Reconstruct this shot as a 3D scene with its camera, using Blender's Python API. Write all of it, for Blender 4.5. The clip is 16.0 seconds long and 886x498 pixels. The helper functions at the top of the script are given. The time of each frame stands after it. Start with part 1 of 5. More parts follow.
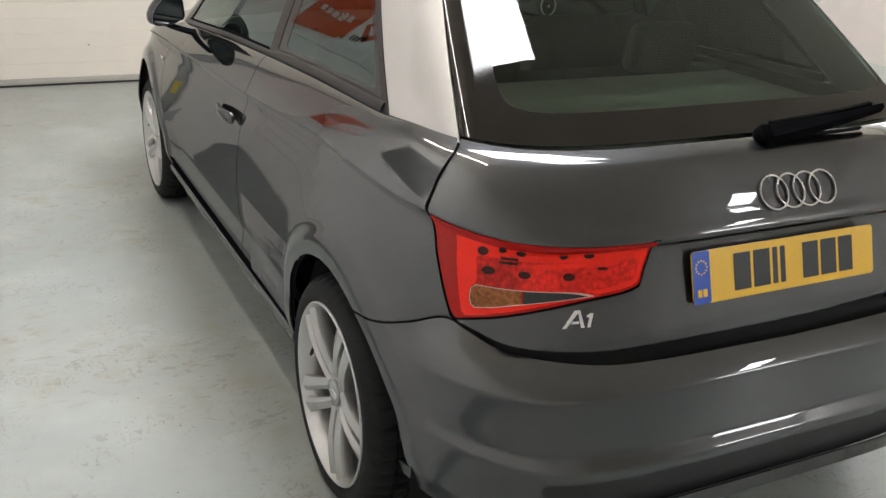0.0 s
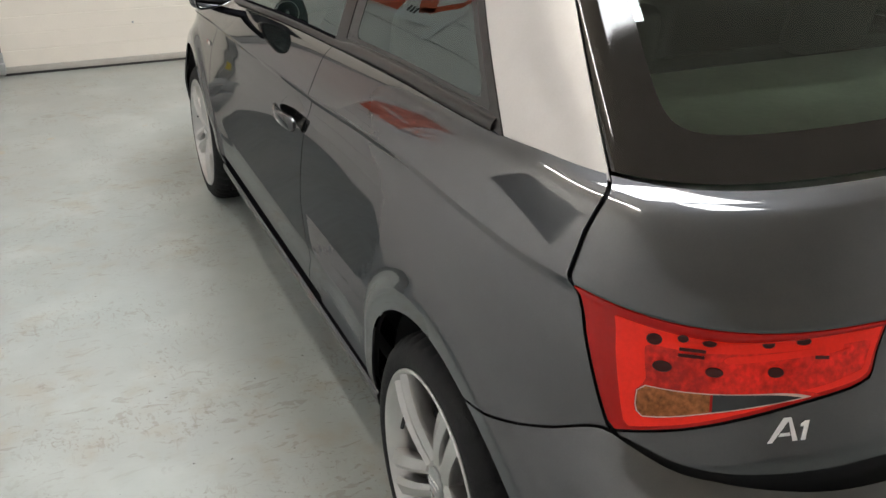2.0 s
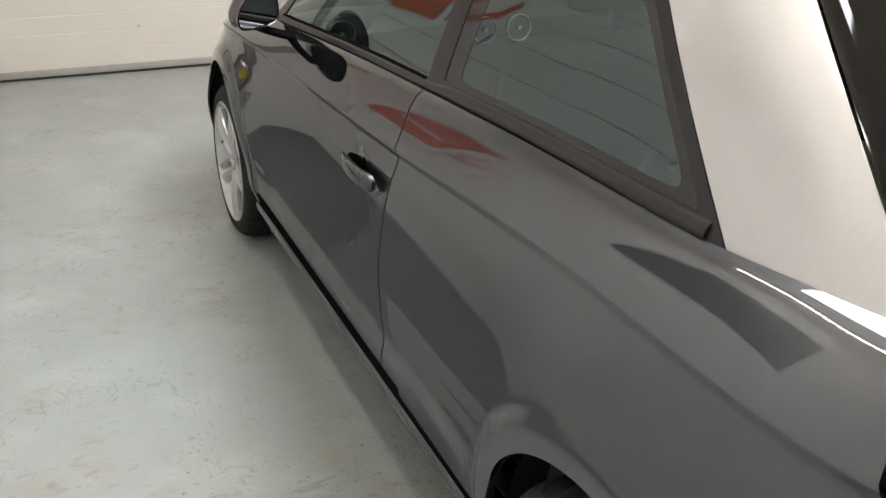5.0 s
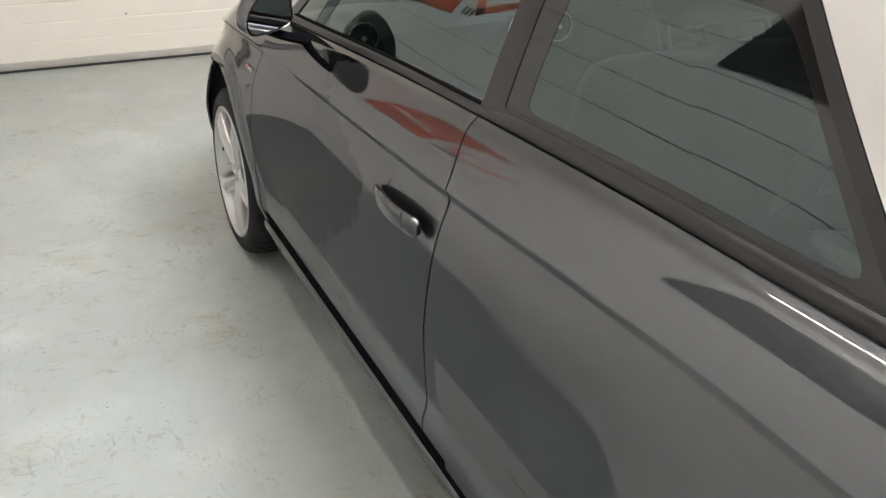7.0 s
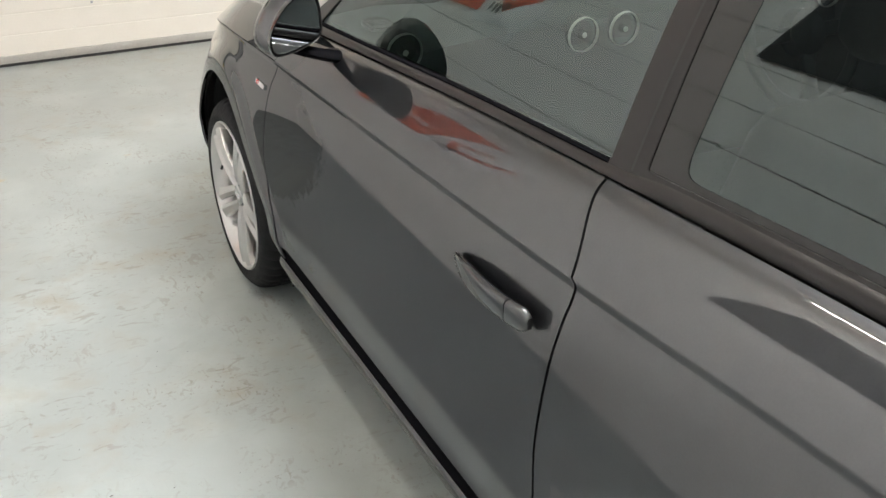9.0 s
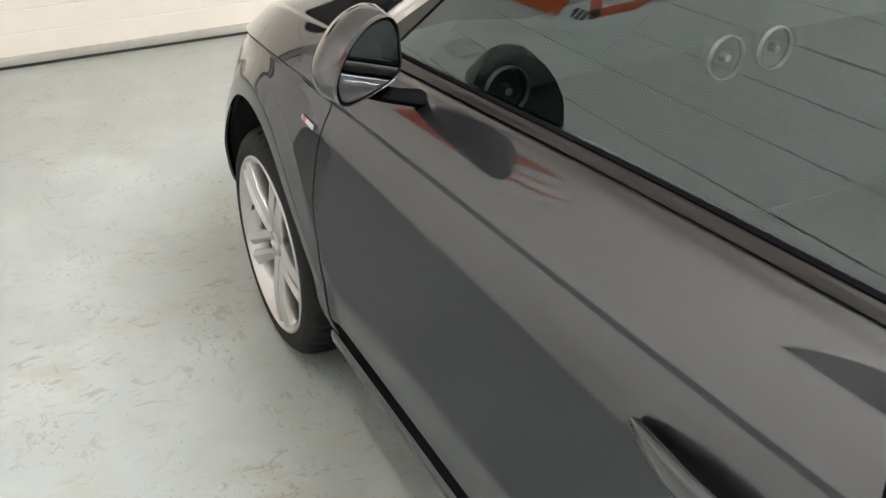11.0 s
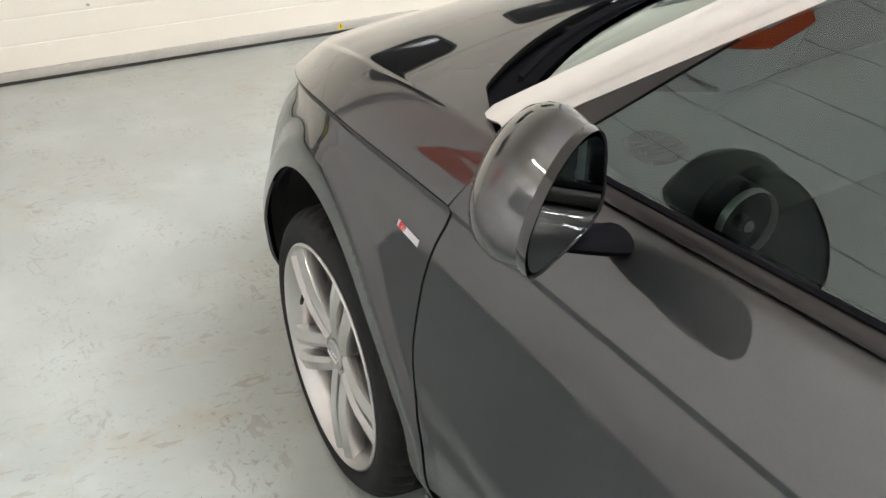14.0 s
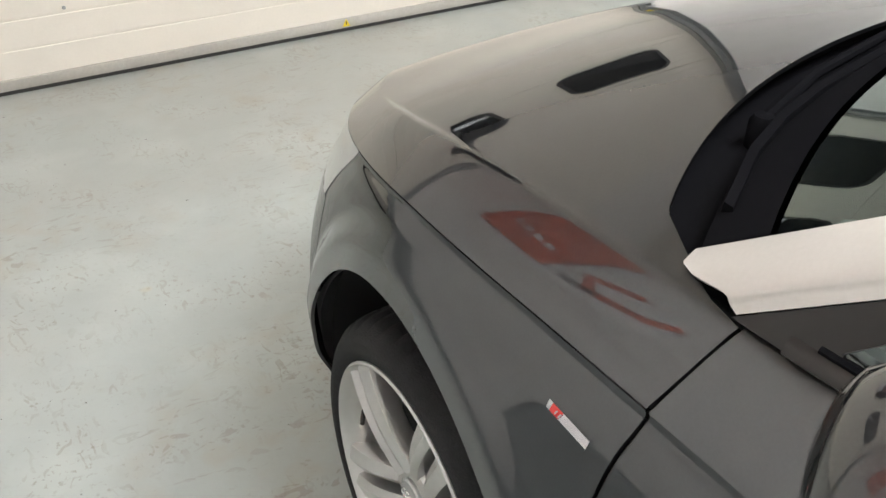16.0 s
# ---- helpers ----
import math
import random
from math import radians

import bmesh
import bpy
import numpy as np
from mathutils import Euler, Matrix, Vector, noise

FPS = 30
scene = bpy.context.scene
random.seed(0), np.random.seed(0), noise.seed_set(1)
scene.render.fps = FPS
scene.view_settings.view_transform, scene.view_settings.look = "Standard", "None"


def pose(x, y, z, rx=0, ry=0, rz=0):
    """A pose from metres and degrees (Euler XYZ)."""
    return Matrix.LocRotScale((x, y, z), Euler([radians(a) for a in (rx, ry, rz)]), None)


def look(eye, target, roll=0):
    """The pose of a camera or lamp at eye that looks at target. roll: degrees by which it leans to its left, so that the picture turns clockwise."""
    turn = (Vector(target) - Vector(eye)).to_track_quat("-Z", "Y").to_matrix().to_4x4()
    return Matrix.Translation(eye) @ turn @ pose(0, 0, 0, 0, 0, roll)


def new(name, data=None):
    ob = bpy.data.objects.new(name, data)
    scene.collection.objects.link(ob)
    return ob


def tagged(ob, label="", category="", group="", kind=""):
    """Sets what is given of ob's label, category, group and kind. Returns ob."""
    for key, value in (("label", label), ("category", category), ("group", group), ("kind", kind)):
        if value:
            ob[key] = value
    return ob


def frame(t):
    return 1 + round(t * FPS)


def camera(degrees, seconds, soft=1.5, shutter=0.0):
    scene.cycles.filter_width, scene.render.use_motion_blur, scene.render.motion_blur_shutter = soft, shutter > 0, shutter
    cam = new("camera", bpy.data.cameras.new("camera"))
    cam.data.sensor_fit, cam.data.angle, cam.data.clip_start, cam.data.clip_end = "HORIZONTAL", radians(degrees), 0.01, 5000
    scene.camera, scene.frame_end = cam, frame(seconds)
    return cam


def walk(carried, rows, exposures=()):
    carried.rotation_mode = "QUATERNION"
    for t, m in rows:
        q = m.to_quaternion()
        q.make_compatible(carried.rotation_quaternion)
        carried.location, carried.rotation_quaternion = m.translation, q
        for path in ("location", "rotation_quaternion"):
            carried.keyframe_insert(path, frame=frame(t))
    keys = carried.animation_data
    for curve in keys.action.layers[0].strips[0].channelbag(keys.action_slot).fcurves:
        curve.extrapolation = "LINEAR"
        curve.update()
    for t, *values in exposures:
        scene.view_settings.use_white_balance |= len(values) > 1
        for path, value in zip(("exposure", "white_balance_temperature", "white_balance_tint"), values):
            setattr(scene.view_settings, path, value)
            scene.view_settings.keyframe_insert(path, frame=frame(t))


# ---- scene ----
cam = camera(49.8, 16.0)
PATH = [
    (0, (-1.538, -1.963, 1.547), (-0.697, -0.311, 0.795), 3.0),
    (0.5, (-1.541, -1.811, 1.542), (-0.708, -0.168, 0.764), 2.8),
    (1, (-1.53, -1.672, 1.533), (-0.713, -0.029, 0.737), 2.4),
    (1.5, (-1.471, -1.538, 1.525), (-0.703, 0.117, 0.706), 1.4),
    (2, (-1.412, -1.4, 1.52), (-0.692, 0.264, 0.677), 0.1),
    (2.5, (-1.405, -1.298, 1.509), (-0.699, 0.375, 0.67), 0.3),
    (3, (-1.397, -1.211, 1.499), (-0.704, 0.469, 0.665), 0.2),
    (3.5, (-1.415, -1.126, 1.5), (-0.715, 0.553, 0.67), 0.4),
    (4, (-1.459, -1.026, 1.502), (-0.73, 0.641, 0.673), 1.2),
    (6.5, (-1.452, -0.574, 1.508), (-0.693, 1.044, 0.612), 1.2),
    (7, (-1.434, -0.482, 1.503), (-0.673, 1.133, 0.601), 1.2),
    (7.5, (-1.424, -0.392, 1.496), (-0.66, 1.22, 0.591), 1.3),
    (8, (-1.426, -0.27, 1.49), (-0.653, 1.333, 0.578), 1.5),
    (8.2, (-1.454, -0.215, 1.498), (-0.654, 1.369, 0.574), 1.9),
    (10.3, (-1.406, 0.319, 1.466), (-0.605, 1.863, 0.479), -0.3),
    (10.5, (-1.395, 0.380, 1.455), (-0.594, 1.924, 0.464), -0.1),
    (11, (-1.361, 0.524, 1.440), (-0.570, 2.058, 0.429), -0.1),
    (11.5, (-1.334, 0.627, 1.430), (-0.556, 2.165, 0.409), -0.2),
    (12, (-1.311, 0.748, 1.426), (-0.545, 2.278, 0.386), -0.3),
    (12.5, (-1.305, 0.856, 1.430), (-0.535, 2.369, 0.370), -0.2),
    (13, (-1.312, 0.933, 1.421), (-0.528, 2.441, 0.366), 0.2),
    (13.5, (-1.297, 1.031, 1.399), (-0.512, 2.542, 0.35), 0.1),
    (14, (-1.302, 1.134, 1.385), (-0.494, 2.64, 0.347), 0.5),
    (14.5, (-1.303, 1.254, 1.393), (-0.476, 2.741, 0.342), 0.4),
    (15, (-1.265, 1.388, 1.387), (-0.448, 2.867, 0.317), -0.1),
    (15.5, (-1.266, 1.488, 1.385), (-0.433, 2.959, 0.315), 0.3),
    (16, (-1.261, 1.615, 1.38), (-0.423, 3.058, 0.277), 0.5),
]
walk(cam, [(t, look(eye, target, roll)) for t, eye, target, roll in PATH],
     [(0, -0.45), (4, -0.50), (7, -0.19), (8, -0.05), (12, 0.04), (15, -0.02), (16, -0.10)])

# ---- light ----
world = bpy.data.worlds.new("world")
scene.world = world
world.use_nodes = True
world.node_tree.nodes["Background"].inputs[0].default_value = (0.75, 0.82, 0.9, 1)
world.node_tree.nodes["Background"].inputs[1].default_value = 0.02
scene.view_settings.exposure = 0.0


# ---- materials ----
def material(name, color, rough=0.5, metal=0.0, coat=0.0, spread=0.08, scale=9.0, bump=0.0, bump_scale=60.0,
             rough_spread=0.06, glow=0.0, stain=None, stain_scale=2.0):
    """A surface with colour drift at two scales, uneven gloss and fine relief."""
    m = bpy.data.materials.new(name)
    m.use_nodes = True
    nt = m.node_tree
    p = nt.nodes["Principled BSDF"]
    tex = nt.nodes.new("ShaderNodeTexCoord")
    big, fine = nt.nodes.new("ShaderNodeTexNoise"), nt.nodes.new("ShaderNodeTexNoise")
    big.inputs["Scale"].default_value, big.inputs["Detail"].default_value = scale, 5
    fine.inputs["Scale"].default_value, fine.inputs["Detail"].default_value = scale * 11, 3
    for n in (big, fine):
        nt.links.new(tex.outputs["Object"], n.inputs["Vector"])
    both = nt.nodes.new("ShaderNodeMath")
    both.operation = "ADD"
    nt.links.new(big.outputs["Fac"], both.inputs[0])
    nt.links.new(fine.outputs["Fac"], both.inputs[1])
    ramp = nt.nodes.new("ShaderNodeMapRange")
    ramp.inputs["From Min"].default_value, ramp.inputs["From Max"].default_value = 0.7, 1.3
    ramp.inputs["To Min"].default_value, ramp.inputs["To Max"].default_value = 1 - spread, 1 + spread
    nt.links.new(both.outputs[0], ramp.inputs["Value"])
    mul = nt.nodes.new("ShaderNodeVectorMath")
    mul.operation = "SCALE"
    mul.inputs[0].default_value = color[:3]
    nt.links.new(ramp.outputs[0], mul.inputs["Scale"])
    last = mul.outputs[0]
    if stain:
        n = nt.nodes.new("ShaderNodeTexNoise")
        n.inputs["Scale"].default_value, n.inputs["Detail"].default_value = stain_scale, 8
        nt.links.new(tex.outputs["Object"], n.inputs["Vector"])
        f = nt.nodes.new("ShaderNodeMapRange")
        f.inputs["From Min"].default_value, f.inputs["From Max"].default_value = 0.5, 0.75
        nt.links.new(n.outputs["Fac"], f.inputs["Value"])
        mix = nt.nodes.new("ShaderNodeMix")
        mix.data_type = "RGBA"
        nt.links.new(f.outputs[0], mix.inputs["Factor"])
        nt.links.new(last, mix.inputs["A"])
        mix.inputs["B"].default_value = (*stain, 1)
        last = mix.outputs["Result"]
    nt.links.new(last, p.inputs["Base Color"])
    rr = nt.nodes.new("ShaderNodeMapRange")
    rr.inputs["To Min"].default_value, rr.inputs["To Max"].default_value = max(0, rough - rough_spread), min(1, rough + rough_spread)
    nt.links.new(big.outputs["Fac"], rr.inputs["Value"])
    nt.links.new(rr.outputs[0], p.inputs["Roughness"])
    p.inputs["Metallic"].default_value = metal
    p.inputs["Coat Weight"].default_value, p.inputs["Coat Roughness"].default_value, p.inputs["Coat IOR"].default_value = coat, 0.015, 1.5
    if bump:
        b = nt.nodes.new("ShaderNodeBump")
        n = nt.nodes.new("ShaderNodeTexNoise")
        n.inputs["Scale"].default_value, n.inputs["Detail"].default_value = bump_scale, 4
        nt.links.new(tex.outputs["Object"], n.inputs["Vector"])
        nt.links.new(n.outputs["Fac"], b.inputs["Height"])
        b.inputs["Strength"].default_value, b.inputs["Distance"].default_value = bump, 0.01
        nt.links.new(b.outputs[0], p.inputs["Normal"])
    if glow:
        p.inputs["Emission Color"].default_value = (*color[:3], 1)
        p.inputs["Emission Strength"].default_value = glow
    return m


def glass_material(name, tint, ior=1.9, rough=0.0):
    """A pane: the clear part lets light straight through with a tint, the rest reflects by Fresnel."""
    m = bpy.data.materials.new(name)
    m.use_nodes = True
    nt = m.node_tree
    nt.nodes.remove(nt.nodes["Principled BSDF"])
    out = nt.nodes["Material Output"]
    clear, gloss, mix, fres = (nt.nodes.new("ShaderNode" + k) for k in ("BsdfTransparent", "BsdfGlossy", "MixShader", "Fresnel"))
    clear.inputs[0].default_value = (*tint, 1)
    gloss.inputs["Color"].default_value = (0.84, 0.96, 0.94, 1)
    gloss.inputs["Roughness"].default_value = rough
    fres.inputs[0].default_value = ior
    nt.links.new(fres.outputs[0], mix.inputs[0])
    nt.links.new(clear.outputs[0], mix.inputs[1])
    nt.links.new(gloss.outputs[0], mix.inputs[2])
    nt.links.new(mix.outputs[0], out.inputs["Surface"])
    return m


def floor_material():
    """Worn floor paint: broad drift, brown scuffs in patches, short dark scratches, specks."""
    m = material("painted_concrete", (0.350, 0.382, 0.370), 0.40, spread=0.04, scale=1.1, bump=0.05, bump_scale=70, rough_spread=0.12)
    nt = m.node_tree
    p = nt.nodes["Principled BSDF"]
    tex = next(n for n in nt.nodes if n.type == "TEX_COORD")
    last = p.inputs["Base Color"].links[0].from_socket

    def chain(scale, detail, lo, hi, stretch=(1, 1, 1), turn=0.0, distort=0.0, shift=0.0):
        mp, n, r = (nt.nodes.new("ShaderNode" + q) for q in ("Mapping", "TexNoise", "MapRange"))
        mp.inputs["Scale"].default_value = stretch
        mp.inputs["Rotation"].default_value = (0, 0, radians(turn))
        mp.inputs["Location"].default_value = (shift, shift * 0.7, 0)
        n.inputs["Scale"].default_value, n.inputs["Detail"].default_value, n.inputs["Distortion"].default_value = scale, detail, distort
        r.inputs["From Min"].default_value, r.inputs["From Max"].default_value = lo, hi
        nt.links.new(tex.outputs["Object"], mp.inputs["Vector"])
        nt.links.new(mp.outputs[0], n.inputs["Vector"])
        nt.links.new(n.outputs["Fac"], r.inputs["Value"])
        return r.outputs[0]

    def times(a, b):
        q = nt.nodes.new("ShaderNodeMath")
        q.operation = "MULTIPLY"
        nt.links.new(a, q.inputs[0])
        if isinstance(b, float):
            q.inputs[1].default_value = b
        else:
            nt.links.new(b, q.inputs[1])
        return q.outputs[0]

    patch = chain(1.5, 4, 0.44, 0.60, shift=3.1)
    spots = chain(4.5, 5, 0.46, 0.60, shift=8.4)
    layers = [
        (times(chain(0.7, 4, 0.45, 0.75), 0.35), (0.40, 0.39, 0.35)),
        (times(chain(3.2, 8, 0.48, 0.72, shift=7.7), 0.32), (0.54, 0.59, 0.565)),
        (times(times(chain(9, 7, 0.50, 0.70, shift=4.4), patch), 0.55), (0.33, 0.29, 0.22)),
        (times(times(chain(34, 7, 0.575, 0.64, (1, 0.5, 1), 28, 1.6), spots), 0.42), (0.22, 0.19, 0.15)),
        (times(times(chain(30, 7, 0.59, 0.65, (0.45, 1, 1), -20, 1.6, 6.0), patch), 0.40), (0.20, 0.17, 0.13)),
        (times(times(chain(70, 5, 0.60, 0.68, shift=2.2), spots), 0.5), (0.20, 0.17, 0.13)),
        (times(chain(0.55, 3, 0.50, 0.72, shift=5.5), 0.4), (0.36, 0.33, 0.28)),
        (times(chain(55, 2, 0.745, 0.765), 0.9), (0.10, 0.09, 0.08)),
        (times(chain(7, 2, 0.73, 0.80, shift=1.3), 0.6), (0.44, 0.33, 0.15)),
    ]
    for fac, colour in layers:
        mix = nt.nodes.new("ShaderNodeMix")
        mix.data_type = "RGBA"
        nt.links.new(fac, mix.inputs["Factor"])
        nt.links.new(last, mix.inputs["A"])
        mix.inputs["B"].default_value = (*colour, 1)
        last = mix.outputs["Result"]
    nt.links.new(last, p.inputs["Base Color"])
    return m


PAINT = material("grey_metallic_paint", (0.047, 0.049, 0.053), 0.48, 1.0, 1.0, spread=0.05, scale=30, rough_spread=0.03)
paint_node = PAINT.node_tree.nodes["Principled BSDF"]
paint_node.inputs["Specular Tint"].default_value = (0.25, 0.25, 0.25, 1)
paint_node.inputs["Coat IOR"].default_value = 1.8
paint_node.inputs["Coat Roughness"].default_value = 0.03
SILVER = material("silver_arch_paint", (0.53, 0.51, 0.49), 0.4, 0.35, 0.8, spread=0.03, scale=20)
BLACK = material("black_plastic", (0.018, 0.018, 0.02), 0.5, 0, 0, bump=0.15, bump_scale=900)
FRIT = material("printed_glass_edge", (0.007, 0.006, 0.0055), 0.06, spread=0.05, rough_spread=0.01)
FRIT.node_tree.nodes["Principled BSDF"].inputs["Specular IOR Level"].default_value = 0.5
TRIM = material("black_window_trim", (0.015, 0.013, 0.0125), 0.32, rough_spread=0.02)
FOOT = material("matt_black_plastic", (0.006, 0.006, 0.007), 0.85)
FOOT.node_tree.nodes["Principled BSDF"].inputs["Specular IOR Level"].default_value = 0.0
VOID = material("dark_gap_shell", (0.006, 0.006, 0.007), 0.85)
TRIM.node_tree.nodes["Principled BSDF"].inputs["Specular IOR Level"].default_value = 0.35
RUBBER = material("tyre_rubber", (0.011, 0.011, 0.012), 0.75, bump=0.25, bump_scale=300, spread=0.2)
RUBBER.node_tree.nodes["Principled BSDF"].inputs["Specular IOR Level"].default_value = 0.25
ALLOY = material("alloy_wheel_silver", (0.56, 0.55, 0.54), 0.30, 0.85, 0.3, spread=0.03, scale=6, rough_spread=0.015)
DISC = material("brake_disc_steel", (0.05, 0.046, 0.042), 0.55, 0.9, spread=0.15)
GLOSS_BLACK = material("gloss_black_trim", (0.012, 0.012, 0.013), 0.14, 0, 0.4, spread=0.05)
CHROME = material("chrome", (0.82, 0.82, 0.84), 0.07, 1.0, spread=0.02)
SATIN = material("satin_chrome", (0.86, 0.84, 0.78), 0.32, 0.7, spread=0.03)
MIRROR = material("mirror_glass", (0.30, 0.32, 0.33), 0.01, 1.0, spread=0.0, rough_spread=0.0)
LAMP_RED = material("red_lamp_lens", (0.42, 0.008, 0.006), 0.12, 0, 0.25, spread=0.06, scale=12)
LAMP_BRIGHT = material("bright_red_reflector", (0.98, 0.03, 0.015), 0.2, 0.0, 0.1, spread=0.06, scale=16)
LAMP_MID = material("mid_red_reflector", (0.74, 0.020, 0.012), 0.16, 0.0, 0.25, spread=0.45, scale=9)
LAMP_DARK = material("dark_red_bulb_bowl", (0.045, 0.007, 0.006), 0.3, 0, 0.15)
LAMP_AMBER = material("amber_lamp_lens", (0.30, 0.10, 0.03), 0.16, 0.1, 0.2, spread=0.6, scale=12)
LAMP_RIM = material("pale_lamp_rim", (0.75, 0.52, 0.45), 0.25, 0.2)
LAMP_SMOKE = material("smoked_lamp_lens", (0.022, 0.023, 0.025), 0.15, 0, 0.3)
LAMP_CLEAR = material("clear_lamp_lens", (0.55, 0.55, 0.55), 0.1, 0.4, 1.0)
for lens_mat in (LAMP_RED, LAMP_BRIGHT, LAMP_MID, LAMP_DARK, LAMP_AMBER):
    lens_mat.node_tree.nodes["Principled BSDF"].inputs["Specular IOR Level"].default_value = 0.2
YELLOW = material("yellow_plate", (0.86, 0.5, 0.02), 0.35, 0, 0.3, spread=0.03)
BLUE = material("blue_plate_band", (0.012, 0.07, 0.45), 0.35, 0, 0.3)
INK = material("black_ink", (0.01, 0.01, 0.01), 0.4)
RED = material("red_enamel", (0.6, 0.02, 0.015), 0.3, 0, 0.5)
SHELF = material("grey_shelf_carpet", (0.46, 0.48, 0.43), 0.9, bump=0.05, bump_scale=200)
CABIN = material("dark_cabin_plastic", (0.045, 0.050, 0.052), 0.6)
DASH = material("soft_dash_plastic", (0.085, 0.105, 0.108), 0.55)
FABRIC = material("dark_seat_fabric", (0.022, 0.022, 0.024), 0.9, spread=0.2)
SIDE_GLASS = glass_material("side_glass", (0.56, 0.66, 0.64), 2.0)
QUARTER_GLASS = glass_material("privacy_glass", (0.24, 0.29, 0.28), 1.8)
REAR_GLASS = glass_material("rear_glass", (0.60, 0.69, 0.61), 1.65)
SCREEN_GLASS = glass_material("windscreen_glass", (0.72, 0.8, 0.76), 1.85)
FLOOR = floor_material()
DOORSKIN = material("cream_door_steel", (0.80, 0.75, 0.67), 0.45, spread=0.02, bump=0.05, bump_scale=250)
SEAL = material("dark_rubber_seal", (0.04, 0.038, 0.036), 0.7)
STEEL2 = material("pale_aluminium", (0.5, 0.48, 0.44), 0.45, 0.3)
STEEL = material("galvanised_steel", (0.42, 0.43, 0.43), 0.4, 0.7, spread=0.12, scale=30)
BLOCK = material("painted_blockwork", (0.775, 0.75, 0.725), 0.6, spread=0.04, scale=5, bump=0.03, bump_scale=40)
CEIL = material("ceiling_lining", (0.64, 0.57, 0.48), 0.7, spread=0.10)
ORANGE = material("orange_banner", (0.62, 0.09, 0.025), 0.5, spread=0.04)
WHITE = material("white_banner", (0.78, 0.78, 0.78), 0.5, spread=0.03)
DARKPANEL = material("dark_panel", (0.035, 0.036, 0.038), 0.4)
DAYLIGHT = material("rooflight_sheet", (0.955, 0.972, 1.0), 0.4, glow=27.0, spread=0.0)
LED = material("warm_led_strip", (1.0, 0.96, 0.88), 0.4, glow=115.0, spread=0.0)
FILL_TUBE = material("fill_tube", (0.985, 0.98, 0.99), 0.4, glow=165.0, spread=0.0)
# glow of the fill panel added behind the car
SOUTH_FILL = material("south_fill_glow", (0.95, 0.98, 1.0), 0.4, glow=15.0, spread=0.0)
# glow of the fill panels added on the east wall
EAST_FILL = material("east_fill_glow", (0.93, 0.97, 1.0), 0.4, glow=7.0, spread=0.0)
DARKGLASS = material("dark_glass", (0.01, 0.012, 0.014), 0.05, 0, 0.5)
MORTAR = material("painted_mortar", (0.17, 0.165, 0.155), 0.8, bump=0.4, bump_scale=120)
# dark tone for the added floor strip that the flank reflects
REFLECT_DARK = material("reflection_dark", (0.15, 0.17, 0.175), 0.45, spread=0.25, scale=2, stain=(0.21, 0.23, 0.22), stain_scale=0.9, bump=0.05)
CABLE = material("black_cable", (0.02, 0.02, 0.02), 0.6)
STICKER = material("yellow_sticker", (0.8, 0.6, 0.02), 0.5)


# ---- mesh helpers ----
def part(name, bm, mat, parent=None, label="", smooth=True):
    """One mesh object from a bmesh, under a thing or a part."""
    me = bpy.data.meshes.new(name)
    bmesh.ops.recalc_face_normals(bm, faces=bm.faces)
    bm.to_mesh(me)
    bm.free()
    if smooth:
        me.shade_smooth()
        me.set_sharp_from_angle(angle=radians(38))
    return place(name, me, mat, parent, label)


def place(name, me, mat, parent=None, label=""):
    if mat and not me.materials:
        me.materials.append(mat)
    ob = new(name, me)
    if parent:
        ob.parent = parent
        ob.matrix_parent_inverse = parent.matrix_world.inverted()
    if label:
        tagged(ob, label)
    return ob


def thing(name, label, category, at=(0, 0, 0), group="", kind=""):
    ob = new(name)
    ob.empty_display_size = 0.1
    ob.location = at
    ob.matrix_world = Matrix.Translation(at)
    return tagged(ob, label, category, group, kind)


def box(x0, x1, y0, y1, z0, z1, bevel=0.0, seg=2, bm=None, m=None):
    own = bm is None
    bm = bm or bmesh.new()
    r = bmesh.ops.create_cube(bm, size=1)["verts"]
    bmesh.ops.transform(bm, matrix=Matrix.LocRotScale(((x0 + x1) / 2, (y0 + y1) / 2, (z0 + z1) / 2), None, (x1 - x0, y1 - y0, z1 - z0)), verts=r)
    if bevel:
        e = list({e for v in r for e in v.link_edges})
        r = bmesh.ops.bevel(bm, geom=e, offset=bevel, segments=seg, affect="EDGES", profile=0.5)["verts"]
    if m:
        bmesh.ops.transform(bm, matrix=m, verts=list({v for v in r}))
    return bm


def lathe(profile, n=64, axis="x", bm=None, m=None, closed=False):
    """A turned body: profile of (along the axis, radius)."""
    bm = bm or bmesh.new()
    rings = []
    for k in range(n):
        a = 2 * math.pi * k / n
        ring = []
        for h, r in profile:
            co = Vector((h, r * math.cos(a), r * math.sin(a))) if axis == "x" else Vector((r * math.cos(a), r * math.sin(a), h))
            ring.append(bm.verts.new(m @ co if m else co))
        rings.append(ring)
    c = len(profile)
    for k in range(n):
        a, b = rings[k], rings[(k + 1) % n]
        for i in range(c if closed else c - 1):
            j = (i + 1) % c
            bm.faces.new((a[i], a[j], b[j], b[i]))
    return bm


